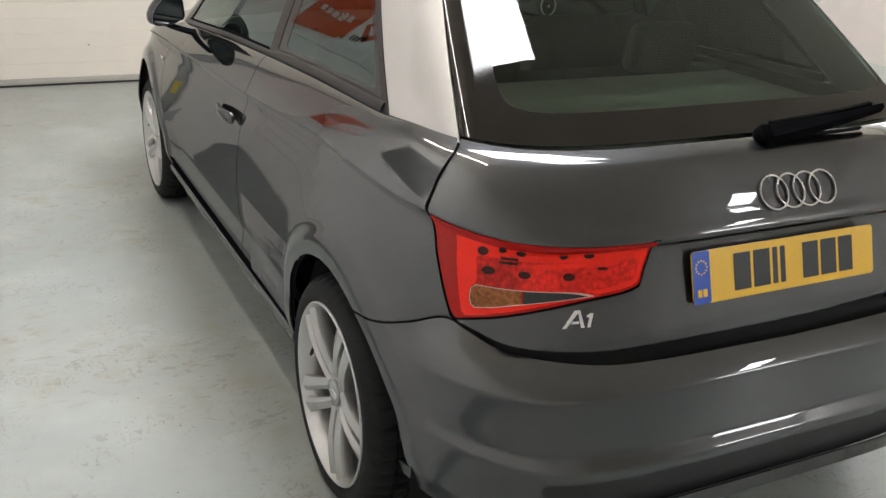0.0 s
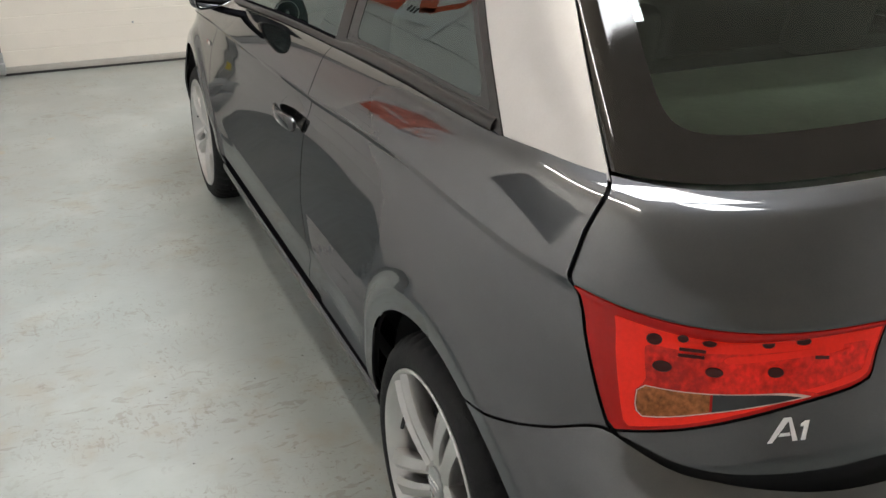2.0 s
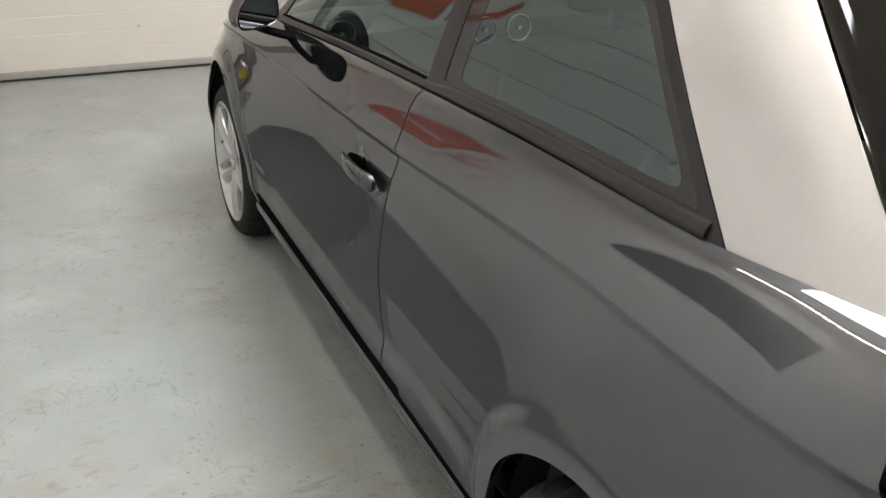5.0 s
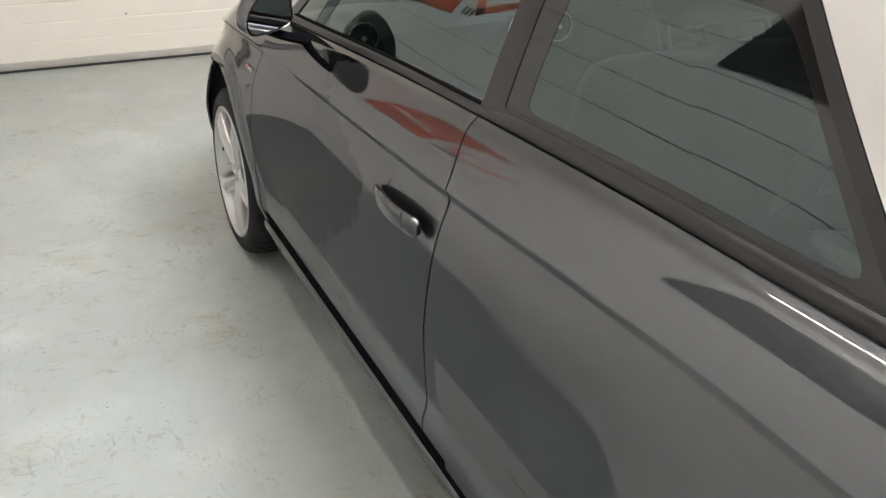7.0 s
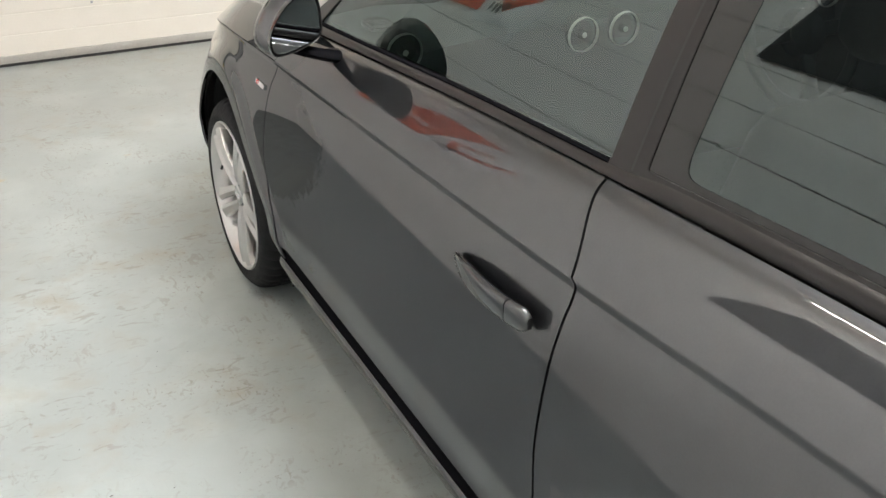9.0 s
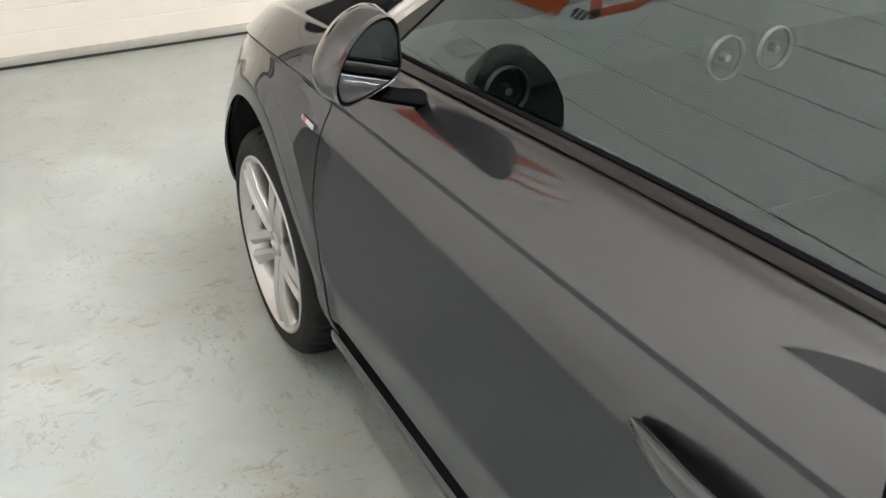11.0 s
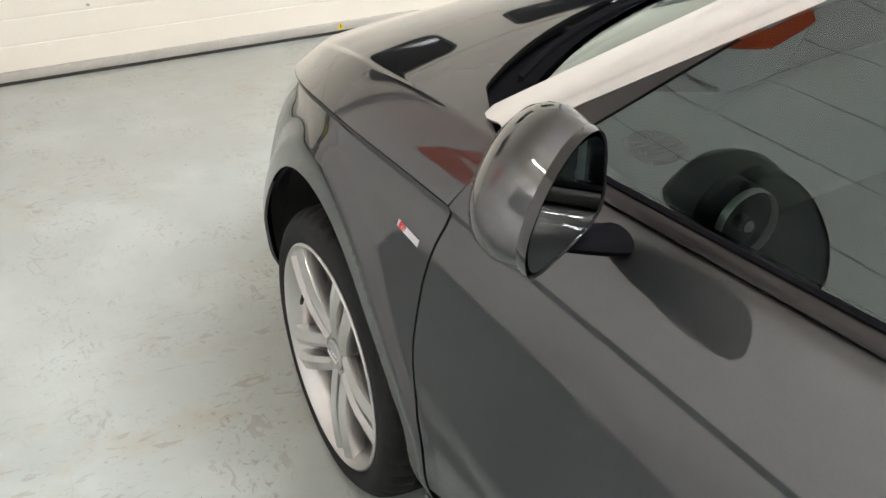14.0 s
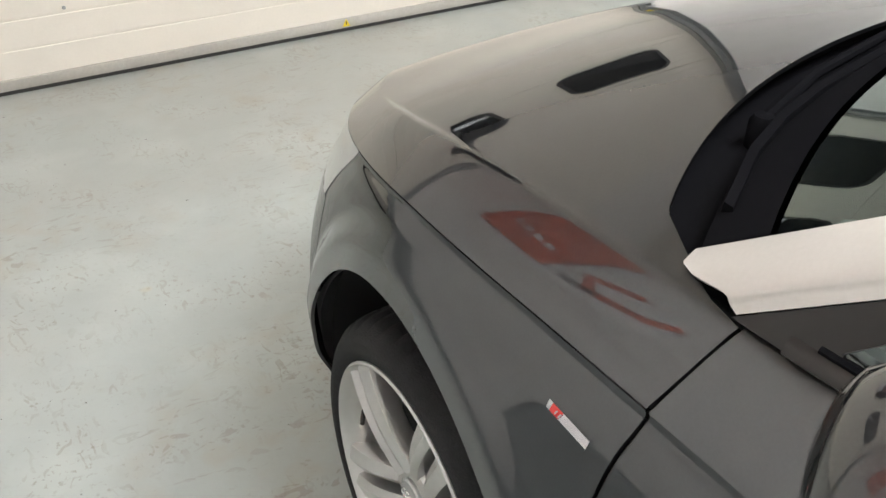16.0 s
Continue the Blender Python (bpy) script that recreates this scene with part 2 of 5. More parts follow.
def tube(points, radius, n=8, bm=None):
    """A round bar along a line of points."""
    bm = bm or bmesh.new()
    pts = [Vector(p) for p in points]
    rad = radius if isinstance(radius, (list, tuple)) else [radius] * len(pts)
    rings = []
    for i, p in enumerate(pts):
        d = (pts[min(i + 1, len(pts) - 1)] - pts[max(i - 1, 0)]).normalized()
        u = d.orthogonal().normalized() if abs(d.z) > 0.95 else d.cross(Vector((0, 0, 1))).normalized()
        w = d.cross(u)
        rings.append([bm.verts.new(p + rad[i] * (math.cos(2 * math.pi * k / n) * u + math.sin(2 * math.pi * k / n) * w)) for k in range(n)])
    for a, b in zip(rings, rings[1:]):
        for k in range(n):
            bm.faces.new((a[k], a[(k + 1) % n], b[(k + 1) % n], b[k]))
    bm.faces.new(rings[0][::-1])
    bm.faces.new(rings[-1])
    return bm


def sweep(sections):
    """Skin over a row of like sections (lists of points)."""
    bm = bmesh.new()
    rows = [[bm.verts.new(p) for p in s] for s in sections]
    for a, b in zip(rows, rows[1:]):
        for k in range(len(a)):
            j = (k + 1) % len(a)
            bm.faces.new((a[k], a[j], b[j], b[k]))
    bm.faces.new(rows[0][::-1])
    bm.faces.new(rows[-1])
    return bm


def slab(outline, thick, m=None, bm=None):
    """A flat plate of any outline in its own x and y, thick along z."""
    bm = bm or bmesh.new()
    m = m or Matrix()
    lo = [bm.verts.new(m @ Vector((x, y, 0))) for x, y in outline]
    hi = [bm.verts.new(m @ Vector((x, y, thick))) for x, y in outline]
    bm.faces.new(lo[::-1])
    bm.faces.new(hi)
    for i in range(len(lo)):
        j = (i + 1) % len(lo)
        bm.faces.new((lo[i], lo[j], hi[j], hi[i]))
    return bm


def round_rect(x0, x1, y0, y1, r=0.006, n=4):
    pts = []
    for cx, cy, a0 in ((x1 - r, y1 - r, 0), (x0 + r, y1 - r, 90), (x0 + r, y0 + r, 180), (x1 - r, y0 + r, 270)):
        pts += [(cx + r * math.cos(radians(a0 + 90 * k / n)), cy + r * math.sin(radians(a0 + 90 * k / n))) for k in range(n + 1)]
    return pts


# ---- the car's surfaces ----
def smooth_curve(*pts):
    """A monotone cubic through a few (x, value) knots."""
    xs, ys = np.array([p[0] for p in pts], float), np.array([p[1] for p in pts], float)
    o = np.argsort(xs)
    xs, ys = xs[o], ys[o]
    h, d = np.diff(xs), np.diff(ys) / np.diff(xs)
    k = np.zeros_like(ys)
    k[0], k[-1] = d[0], d[-1]
    for i in range(1, len(xs) - 1):
        if d[i - 1] * d[i] > 0:
            k[i] = 2 * d[i - 1] * d[i] / (d[i - 1] + d[i])

    def value(x):
        x = np.clip(np.asarray(x, float), xs[0], xs[-1])
        i = np.clip(np.searchsorted(xs, x) - 1, 0, len(h) - 1)
        t = (x - xs[i]) / h[i]
        return ((1 + 2 * t) * (1 - t) ** 2 * ys[i] + t * (1 - t) ** 2 * h[i] * k[i]
                + t * t * (3 - 2 * t) * ys[i + 1] + t * t * (t - 1) * h[i] * k[i + 1])
    return value


def step(a, b, x):
    t = np.clip((x - a) / (b - a), 0, 1)
    return t * t * (3 - 2 * t)


AXLE_Z, WHEELBASE, ARCH = 0.305, 2.469, 0.352
LOW, REAR_C, FRONT_C, REAR_N, FRONT_N = 0.19, 0.35, 2.2, 5.0, 3.0
crease_z = smooth_curve((-0.62, 0.86), (-0.5, 0.875), (-0.325, 0.900), (-0.1, 0.914), (0.1, 0.917), (0.46, 0.899), (0.85, 0.869), (1.3, 0.846), (1.7, 0.829), (2.06, 0.812), (2.5, 0.784), (2.7, 0.752), (2.9, 0.702), (3.25, 0.60))
belt_z = smooth_curve((-0.6, 1.016), (-0.26, 1.018), (0.02, 1.005), (0.46, 0.990), (0.912, 0.968), (1.3, 0.948), (1.9, 0.903), (2.035, 0.893), (2.35, 0.88))
belt_x = smooth_curve((-0.3, 0.70), (0.3, 0.706), (0.912, 0.715), (1.4, 0.722), (1.8, 0.728), (2.0, 0.722), (2.2, 0.715))
side_x = smooth_curve((0, 0.775), (0.12, 0.802), (0.25, 0.818), (0.34, 0.822), (0.45, 0.832), (0.6, 0.838), (0.78, 0.828), (0.90, 0.811), (0.955, 0.798), (0.975, 0.7955), (1, 0.803))
tail_y = smooth_curve((0.15, -0.58), (0.6, -0.607), (0.66, -0.606), (0.725, -0.589), (0.82, -0.556), (0.845, -0.552), (0.853, -0.566), (0.86, -0.572), (0.90, -0.549), (0.95, -0.516), (0.985, -0.490), (1.003, -0.472), (1.012, -0.45), (1.018, -0.42))
corner_y = smooth_curve((0.15, -0.58), (0.6, -0.607), (0.66, -0.606), (0.725, -0.592), (0.82, -0.570), (0.86, -0.560), (0.90, -0.546), (0.95, -0.516), (0.985, -0.490), (1.003, -0.472), (1.012, -0.45), (1.018, -0.42))
bumper_y = smooth_curve((0.24, -0.655), (0.285, -0.672), (0.30, -0.668), (0.40, -0.69), (0.42, -0.702), (0.435, -0.702), (0.455, -0.688), (0.50, -0.684), (0.565, -0.683), (0.58, -0.678), (0.62, -0.656), (0.632, -0.640), (0.645, -0.60))
nose_y = smooth_curve((0.15, 3.2), (0.4, 3.29), (0.55, 3.285), (0.64, 3.24), (0.72, 3.17), (0.8, 3.1))


def outline(s, W, y_rear, y_front):
    """Plan outline of the left half: s 0 to 1 round the tail corner, 1 to 2 the flank, 2 to 3 round the nose."""
    a = np.clip(s, 0, 1) * math.pi / 2
    r = (np.sin(a) ** REAR_N + np.abs(np.cos(a)) ** REAR_N) ** (-1 / REAR_N)
    b = np.clip(s - 2, 0, 1) * math.pi / 2
    q = (np.abs(np.cos(b)) ** FRONT_N + np.sin(b) ** FRONT_N) ** (-1 / FRONT_N)
    x = np.where(s <= 1, W * r * np.sin(a), np.where(s >= 2, W * q * np.cos(b), W))
    y = np.where(s <= 1, REAR_C - (REAR_C - y_rear) * r * np.cos(a), np.where(s >= 2, FRONT_C + (y_front - FRONT_C) * q * np.sin(b), REAR_C + (FRONT_C - REAR_C) * (s - 1)))
    return -x, y


def flank(s, v, bumper=False):
    """The body below the glass: v 0 to 1 from the sill to the crease, 1 to 2 over the shoulder to the belt."""
    s, v = np.broadcast_arrays(np.asarray(s, float), np.asarray(v, float))
    _, y0 = outline(s, 0.8, -0.57, 3.2)
    zt, zb = crease_z(y0), belt_z(y0)
    up = np.clip(v - 1, 0, 1)
    z = np.where(v <= 1, LOW + (zt - LOW) * np.clip(v, 0, 1), zt + (zb - zt) * (1 - (1 - up) ** 1.05))
    w = side_x(np.clip(v, 0, 1))
    # shallow scoop along the lower door
    w = w - 0.010 * np.exp(-((z - 0.40 - 0.02 * (y0 - 1.2)) / 0.055) ** 2) * step(0.45, 0.75, y0) * (1 - step(1.85, 2.1, y0)) * (v <= 1)
    top = belt_x(y0)
    w = np.where(v > 1, 0.803 + (top - 0.803) * (0.84 * up ** 1.12 + 0.16 * up ** 8), w)
    back = tail_y(z) + (corner_y(z) - tail_y(z)) * step(0.36, 0.52, s)
    x, y = outline(s, w, back + (bumper_y(z) - back) * (1 - step(0.40, 0.62, s)) if bumper else back, nose_y(z))
    # lips round the wheel arches
    for yc in (0.0, WHEELBASE):
        d = np.hypot(y - yc, z - AXLE_Z)
        x = x - 0.012 * (1 - step(ARCH + 0.035, ARCH + 0.085, d)) * step(0.25, 0.34, z) * (v <= 1)
    # fuller bumper corner ahead of the front wheel
    x = x - 0.036 * step(2.50, 2.80, y) * (1 - step(0.36, 0.60, z)) * (1 - step(2.45, 2.85, s)) * (v <= 1)
    return np.stack([x, y, z], -1)


rim_s = np.linspace(1.7, 2.99, 400)
rim_line = flank(rim_s, np.ones(400))
hood_half = lambda y: np.interp(y, rim_line[:, 1], -rim_line[:, 0])
hood_rim = lambda y: np.interp(y, rim_line[:, 1], rim_line[:, 2])
hood_mid = smooth_curve((1.95, 0.985), (2.35, 0.957), (2.5, 0.930), (2.7, 0.870), (2.9, 0.792), (3.1, 0.71), (3.2, 0.65))
hood_edge = smooth_curve((1.95, 0.084), (2.1, 0.086), (2.5, 0.077), (2.7, 0.064), (2.9, 0.045), (3.1, 0.03), (3.2, 0.0))


def hood(y, w):
    y, w = np.broadcast_arrays(np.asarray(y, float), np.asarray(w, float))
    x, zt = hood_half(y) * w, hood_rim(y)
    a = np.abs(w)
    k = 0.91
    ze = zt + 0.853 * hood_edge(y)
    zm = np.maximum(hood_mid(y), ze)
    t = np.clip((1 - a) / (1 - k), 0, 1)
    side = zt + (ze - zt) * (1 - (1 - t) ** 1.12)
    top = ze + (zm - ze) * (1 - (np.clip(a / k, 0, 1)) ** 2.2)
    z = np.where(a > k, side, top)
    return np.stack([x, y, z], -1)


def cabin(s, h):
    """The glasshouse: h 0 at the belt, 1 at the roof's edge."""
    s, h = np.broadcast_arrays(np.asarray(s, float), np.asarray(h, float))
    a = np.clip(s, 0, 1) * math.pi / 2
    r = (np.sin(a) ** REAR_N + np.abs(np.cos(a)) ** REAR_N) ** (-1 / REAR_N)
    f = np.clip(s - 2, 0, 1)
    m = np.clip(s - 1, 0, 1)
    bx = np.where(s <= 1, 0.70 * r * np.sin(a), np.where(s >= 2, 0.732 * np.cos(f * math.pi / 2), 0.70 + 0.032 * m * m * (3 - 2 * m)))
    by = np.where(s <= 1, 0.35 - 0.77 * r * np.cos(a), np.where(s >= 2, 2.30 - 0.485 * np.abs(bx) ** 2.37, 0.35 + 1.719 * m))
    bz = np.where(s >= 2, 0.893 + 0.075 * np.sin(f * math.pi / 2), belt_z(by))
    tx = np.where(s <= 1, 0.545 * r * np.sin(a), np.where(s >= 2, 0.545 * np.cos(f * math.pi / 2), 0.545))
    ty = np.where(s <= 1, 0.60 - 0.53 * r * np.cos(a), np.where(s >= 2, 1.42 + 0.08 * np.sin(f * math.pi / 2), 0.60 + 0.82 * m))
    tz = 1.345 + 0.04 * np.where(s <= 1, np.cos(a), np.where(s >= 2, np.sin(f * math.pi / 2), 0))
    bulge = 0.008 * np.sin(math.pi * h)
    x = bx + (tx - bx) * h + bulge * np.where(s <= 1, np.sin(a), np.where(s >= 2, np.cos(f * math.pi / 2), 1))
    y = by + (ty - by) * h
    z = bz + (tz - bz) * h + bulge * 0.5
    return np.stack([-x, y, z], -1)


class Skin:
    """A fine grid on one of the surfaces above, from which panels are cut by fields that are positive inside."""

    def __init__(self, fn, us, vs, soft=0.0):
        u, v = np.meshgrid(us, vs, indexing="ij")
        e = 1e-3
        self.u, self.v = u.ravel(), v.ravel()
        self.p = fn(u, v).reshape(-1, 3)
        du = fn(np.minimum(u + e, us[-1]), v) - fn(np.maximum(u - e, us[0]), v)
        k = soft or e
        dv = fn(u, np.minimum(v + k, vs[-1])) - fn(u, np.maximum(v - k, vs[0]))
        n = np.cross(du, dv).reshape(-1, 3)
        mid = np.array([0, 1.2, 0.55])
        n *= np.sign(((self.p - mid) * n * (1, 0.35, 1)).sum(1))[:, None]
        self.n = n / np.maximum(np.linalg.norm(n, axis=1), 1e-12)[:, None]
        i = np.arange(len(us) * len(vs)).reshape(len(us), len(vs))
        self.q = np.stack([i[:-1, :-1], i[1:, :-1], i[1:, 1:], i[:-1, 1:]], -1).reshape(-1, 4)

    def cut(self, name, mat, parent, *fields, shift=0.0, hem=0.006, mirror=False, both=False, label="", edge=None):
        A = np.concatenate([self.p + self.n * shift, self.n] + [np.asarray(f, float)[:, None] for f in fields], 1)
        F = A[self.q][:, :, 6:]
        keep = (F >= 0).all((1, 2))
        lost = (F < 0).all(1).any(1)
        faces = [tuple(f) for f in self.q[keep]]
        rows = list(A)
        memo = {}
        for f in self.q[~keep & ~lost]:
            poly = list(f)
            for k in range(6, A.shape[1]):
                out = []
                for a, b in zip(poly, poly[1:] + poly[:1]):
                    ga, gb = rows[a][k], rows[b][k]
                    if ga >= 0:
                        out.append(a)
                    if (ga >= 0) != (gb >= 0):
                        key = (min(a, b), max(a, b), k)
                        if key not in memo:
                            t = ga / (ga - gb)
                            memo[key] = len(rows)
                            rows.append(rows[a] + (rows[b] - rows[a]) * t)
                        out.append(memo[key])
                poly = out
                if len(poly) < 3:
                    break
            if len(poly) >= 3:
                poly = [a for i, a in enumerate(poly) if a != poly[i - 1]]
                if len(poly) >= 3:
                    faces.append(tuple(poly))
        used = sorted({i for f in faces for i in f})
        where = {i: k for k, i in enumerate(used)}
        faces = [[where[i] for i in f] for f in faces]
        if not faces:
            raise ValueError(name + " is empty")
        R = np.array([rows[i][:6] for i in used])
        P, N = R[:, :3], R[:, 3:]
        N = N / np.maximum(np.linalg.norm(N, axis=1), 1e-9)[:, None]
        # faces wound to look outward
        for f in faces:
            a, b, c = P[f[0]], P[f[1]], P[f[2]]
            if np.dot(np.cross(b - a, c - a), N[f[0]]) < 0:
                f.reverse()
        if hem:
            count = {}
            for f in faces:
                for a, b in zip(f, f[1:] + f[:1]):
                    count[(a, b)] = 1
            rim = [(a, b) for a, b in count if (b, a) not in count]
            base, ids = len(P), {}
            extra, en = [], []
            for a, b in rim:
                for i in (a, b):
                    if i not in ids:
                        ids[i] = base + len(extra)
                        extra += [P[i], P[i] - N[i] * hem]
                        en += [np.zeros(3), np.zeros(3)]
                faces.append([ids[b], ids[a], ids[a] + 1, ids[b] + 1])
            if extra:
                P, N = np.vstack([P, extra]), np.vstack([N, en])
        if both:
            faces = faces + [[i + len(P) for i in reversed(f)] for f in faces]
            P, N = np.vstack([P, P * (-1, 1, 1)]), np.vstack([N, N * (-1, 1, 1)])
        elif mirror:
            faces = [list(reversed(f)) for f in faces]
            P, N = P * (-1, 1, 1), N * (-1, 1, 1)
        me = bpy.data.meshes.new(name)
        me.from_pydata([tuple(p) for p in P], [], faces)
        me.shade_smooth()
        me.normals_split_custom_set_from_vertices([tuple(n) for n in N])
        return place(name, me, mat, parent, label)


S = np.concatenate([np.linspace(0, 1, 91), np.linspace(1, 2, 221)[1:], np.linspace(2, 3, 101)[1:]])
V = np.concatenate([np.linspace(0, 0.9, 66), np.linspace(0.9, 1, 26)[1:], np.linspace(1, 1.12, 10)[1:], np.linspace(1.12, 2, 22)[1:]])
side = Skin(flank, S, V, 0.006)
tail = Skin(lambda s, v: flank(s, v, True), np.linspace(0, 1.25, 130), np.linspace(0, 1, 150))
bonnet = Skin(hood, np.concatenate([np.linspace(1.98, 3.0, 70), np.linspace(3.0, 3.19, 24)[1:]]), np.sin(np.linspace(-1, 1, 161) * math.pi / 2))
house = Skin(cabin, np.concatenate([np.linspace(0, 1, 71), np.linspace(1, 2, 221)[1:], np.linspace(2, 3, 71)[1:]]), np.concatenate([np.linspace(-0.16, 0, 9), np.linspace(0, 1, 52)[1:]]))

# how far each part of the flank leans back, in degrees: door, haunches over the wheels, arch lips
lean_door = smooth_curve((0.0, -4), (0.14, 8), (0.17, 18), (0.20, 21.5), (0.235, 19.5), (0.27, 12), (0.31, 12), (0.36, 17), (0.40, 18.2), (0.45, 17.2), (0.6, 14.6), (0.70, 12.8), (0.80, 12.1), (0.845, 12.5), (0.90, 16), (0.955, 20), (0.967, 19), (0.973, 6), (0.986, 5), (0.992, 9), (1.0, 24))
lean_haunch = smooth_curve((0.0, 20), (0.3, 25), (0.5, 21), (0.7, 17), (0.845, 17), (0.955, 20), (0.967, 19), (0.973, 9), (0.986, 8), (0.992, 11), (1.0, 24))
lean_shoulder = smooth_curve((0, 26), (0.2, 30), (0.45, 34.5), (0.55, 36.3), (0.8, 43), (0.88, 48), (0.95, 60), (1.0, 76))
sy, sz = side.p[:, 1], side.p[:, 2]
lean = lean_door(side.v) + (lean_haunch(side.v) - lean_door(side.v)) * np.maximum(1 - step(0.12, 0.34, sy), step(2.13, 2.25, sy))
wheel_gap = np.minimum(np.hypot(sy, sz - AXLE_Z), np.hypot(sy - WHEELBASE, sz - AXLE_Z))
lean += (4 - lean) * (1 - step(ARCH + 0.026, ARCH + 0.050, wheel_gap))
flat = np.hypot(side.n[:, 0], side.n[:, 1])
level = side.n * (1, 1, 0) / np.maximum(flat, 1e-9)[:, None]
lean = np.where(side.v > 1.0, lean_shoulder(side.v - 1), lean)
shaped = level * np.cos(np.radians(lean))[:, None] + np.sin(np.radians(lean))[:, None] * (0, 0, 1)
share = (np.where(side.v > 1.0, step(0.56, 0.72, side.u), step(0.53, 0.62, side.u)) * (1 - step(2.55, 2.8, side.u)))[:, None]
side.n = side.n * (1 - share) + shaped * share


def rounded_tail(skin):
    """The tail turns evenly from the middle to the corners."""
    yaw = np.radians(50) * np.clip(np.abs(skin.p[:, 0]) / 0.75, 0, 1) ** 1.6
    flat = np.hypot(skin.n[:, 0], skin.n[:, 1])
    even = np.stack([-np.sin(yaw) * flat, -np.cos(yaw) * flat, skin.n[:, 2]], -1)
    share = (1 - step(0.42, 0.54, skin.u))[:, None]
    skin.n = skin.n * (1 - share) + even * share


rounded_tail(side)
rounded_tail(tail)
lean_bumper = smooth_curve((0.2, -6), (0.40, 0), (0.424, 6), (0.434, 34), (0.450, 34), (0.464, 6), (0.50, 2), (0.572, 4), (0.580, 12), (0.588, 38), (0.61, 46), (0.645, 58))
lean = lean_bumper(tail.p[:, 2])
lean = lean + (lean_haunch(tail.v) - lean) * step(0.46, 0.60, tail.u)
lean += (4 - lean) * (1 - step(ARCH + 0.026, ARCH + 0.050, np.hypot(tail.p[:, 1], tail.p[:, 2] - AXLE_Z)))
level = tail.n * (1, 1, 0) / np.maximum(np.hypot(tail.n[:, 0], tail.n[:, 1]), 1e-9)[:, None]
tail.n = level * np.cos(np.radians(lean))[:, None] + np.sin(np.radians(lean))[:, None] * (0, 0, 1)

# the bonnet's side strips lean evenly up to the crease that bounds its top
strip = np.clip((1 - np.abs(bonnet.v)) / 0.09, 0, 1.6)
top_lean = np.degrees(np.arcsin(np.clip(bonnet.n[:, 2], -1, 1)))
lean = 32 + 13 * np.clip(strip, 0, 1)
lean = lean + (top_lean - lean) * step(0.96, 1.15, strip)
flat = np.hypot(bonnet.n[:, 0], bonnet.n[:, 1])
level = bonnet.n * (1, 1, 0) / np.maximum(flat, 1e-9)[:, None]
shaped = level * np.cos(np.radians(lean))[:, None] + np.sin(np.radians(lean))[:, None] * (0, 0, 1)
share = ((1 - step(1.1, 1.2, strip)) * (1 - step(2.6, 2.9, bonnet.p[:, 1])))[:, None]
bonnet.n = bonnet.n * (1 - share) + shaped * share

# the rear window bends evenly from side to side
share = (1 - step(0.50, 0.552, house.u))[:, None]
even = np.stack([house.p[:, 0] * 0.267, np.full(len(house.p), -0.6), np.full(len(house.p), 0.8)], -1)
house.n = house.n * (1 - share) + even / np.linalg.norm(even, axis=1)[:, None] * share

# the side panes bow gently in plan
bow = np.radians(np.interp(house.p[:, 1], [0.2, 0.9, 1.25, 1.5, 1.9, 2.05], [-2.1, -0.9, 0.0, 1.4, 2.9, 3.3])) * step(0.55, 1.0, house.u) * (1 - step(2.0, 2.4, house.u))
house.n[:, 1] += bow
house.n /= np.linalg.norm(house.n, axis=1)[:, None]

GAP = 0.0026
door_back = smooth_curve((0.30, 0.917), (0.34, 0.917), (0.41, 0.897), (0.46, 0.872), (0.5, 0.861), (0.55, 0.859), (0.73, 0.855), (0.86, 0.851), (0.97, 0.912), (1.05, 0.95))
door_front = smooth_curve((0.3, 2.062), (0.36, 2.07), (0.57, 2.085), (0.713, 2.076), (0.79, 2.06), (0.814, 2.052), (0.90, 2.03))


def pillar_end(x):
    return 2.132 - 130 * np.maximum(0, np.abs(x) - 0.7039) ** 2


def bonnet_edge(x):
    x = np.abs(x)
    return 2.36 - 0.61 * x ** 3.3 - 1.25 * np.maximum(0, x - 0.665)


def arches(p):
    return np.minimum(np.hypot(p[:, 1], p[:, 2] - AXLE_Z), np.hypot(p[:, 1] - WHEELBASE, p[:, 2] - AXLE_Z)) - ARCH


lamp_low = smooth_curve((20, 0.79), (23.4, 0.788), (24.8, 0.773), (27, 0.763), (31, 0.756), (36, 0.744), (41, 0.727), (46.4, 0.706), (51, 0.682))


def lamp_field(u, p):
    """Inside of the tail lamp, in angle round the corner (degrees) and height."""
    a, z = u * 90, p[:, 2]
    return np.minimum.reduce([z - lamp_low(a), (a - 23.4 - 18 * np.maximum(0.853 - z, 0)) / 60, (46.4 + 22.1 * (z - 0.706) - a) / 60])


car = thing("car", "dark grey metallic three-door hatchback with silver pillars, parked indoors", "car")
p, u, v = side.p, side.u, side.v
y, z = p[:, 1], p[:, 2]
arch = arches(p)
back_gap, front_gap = y - door_back(z), door_front(z) - y
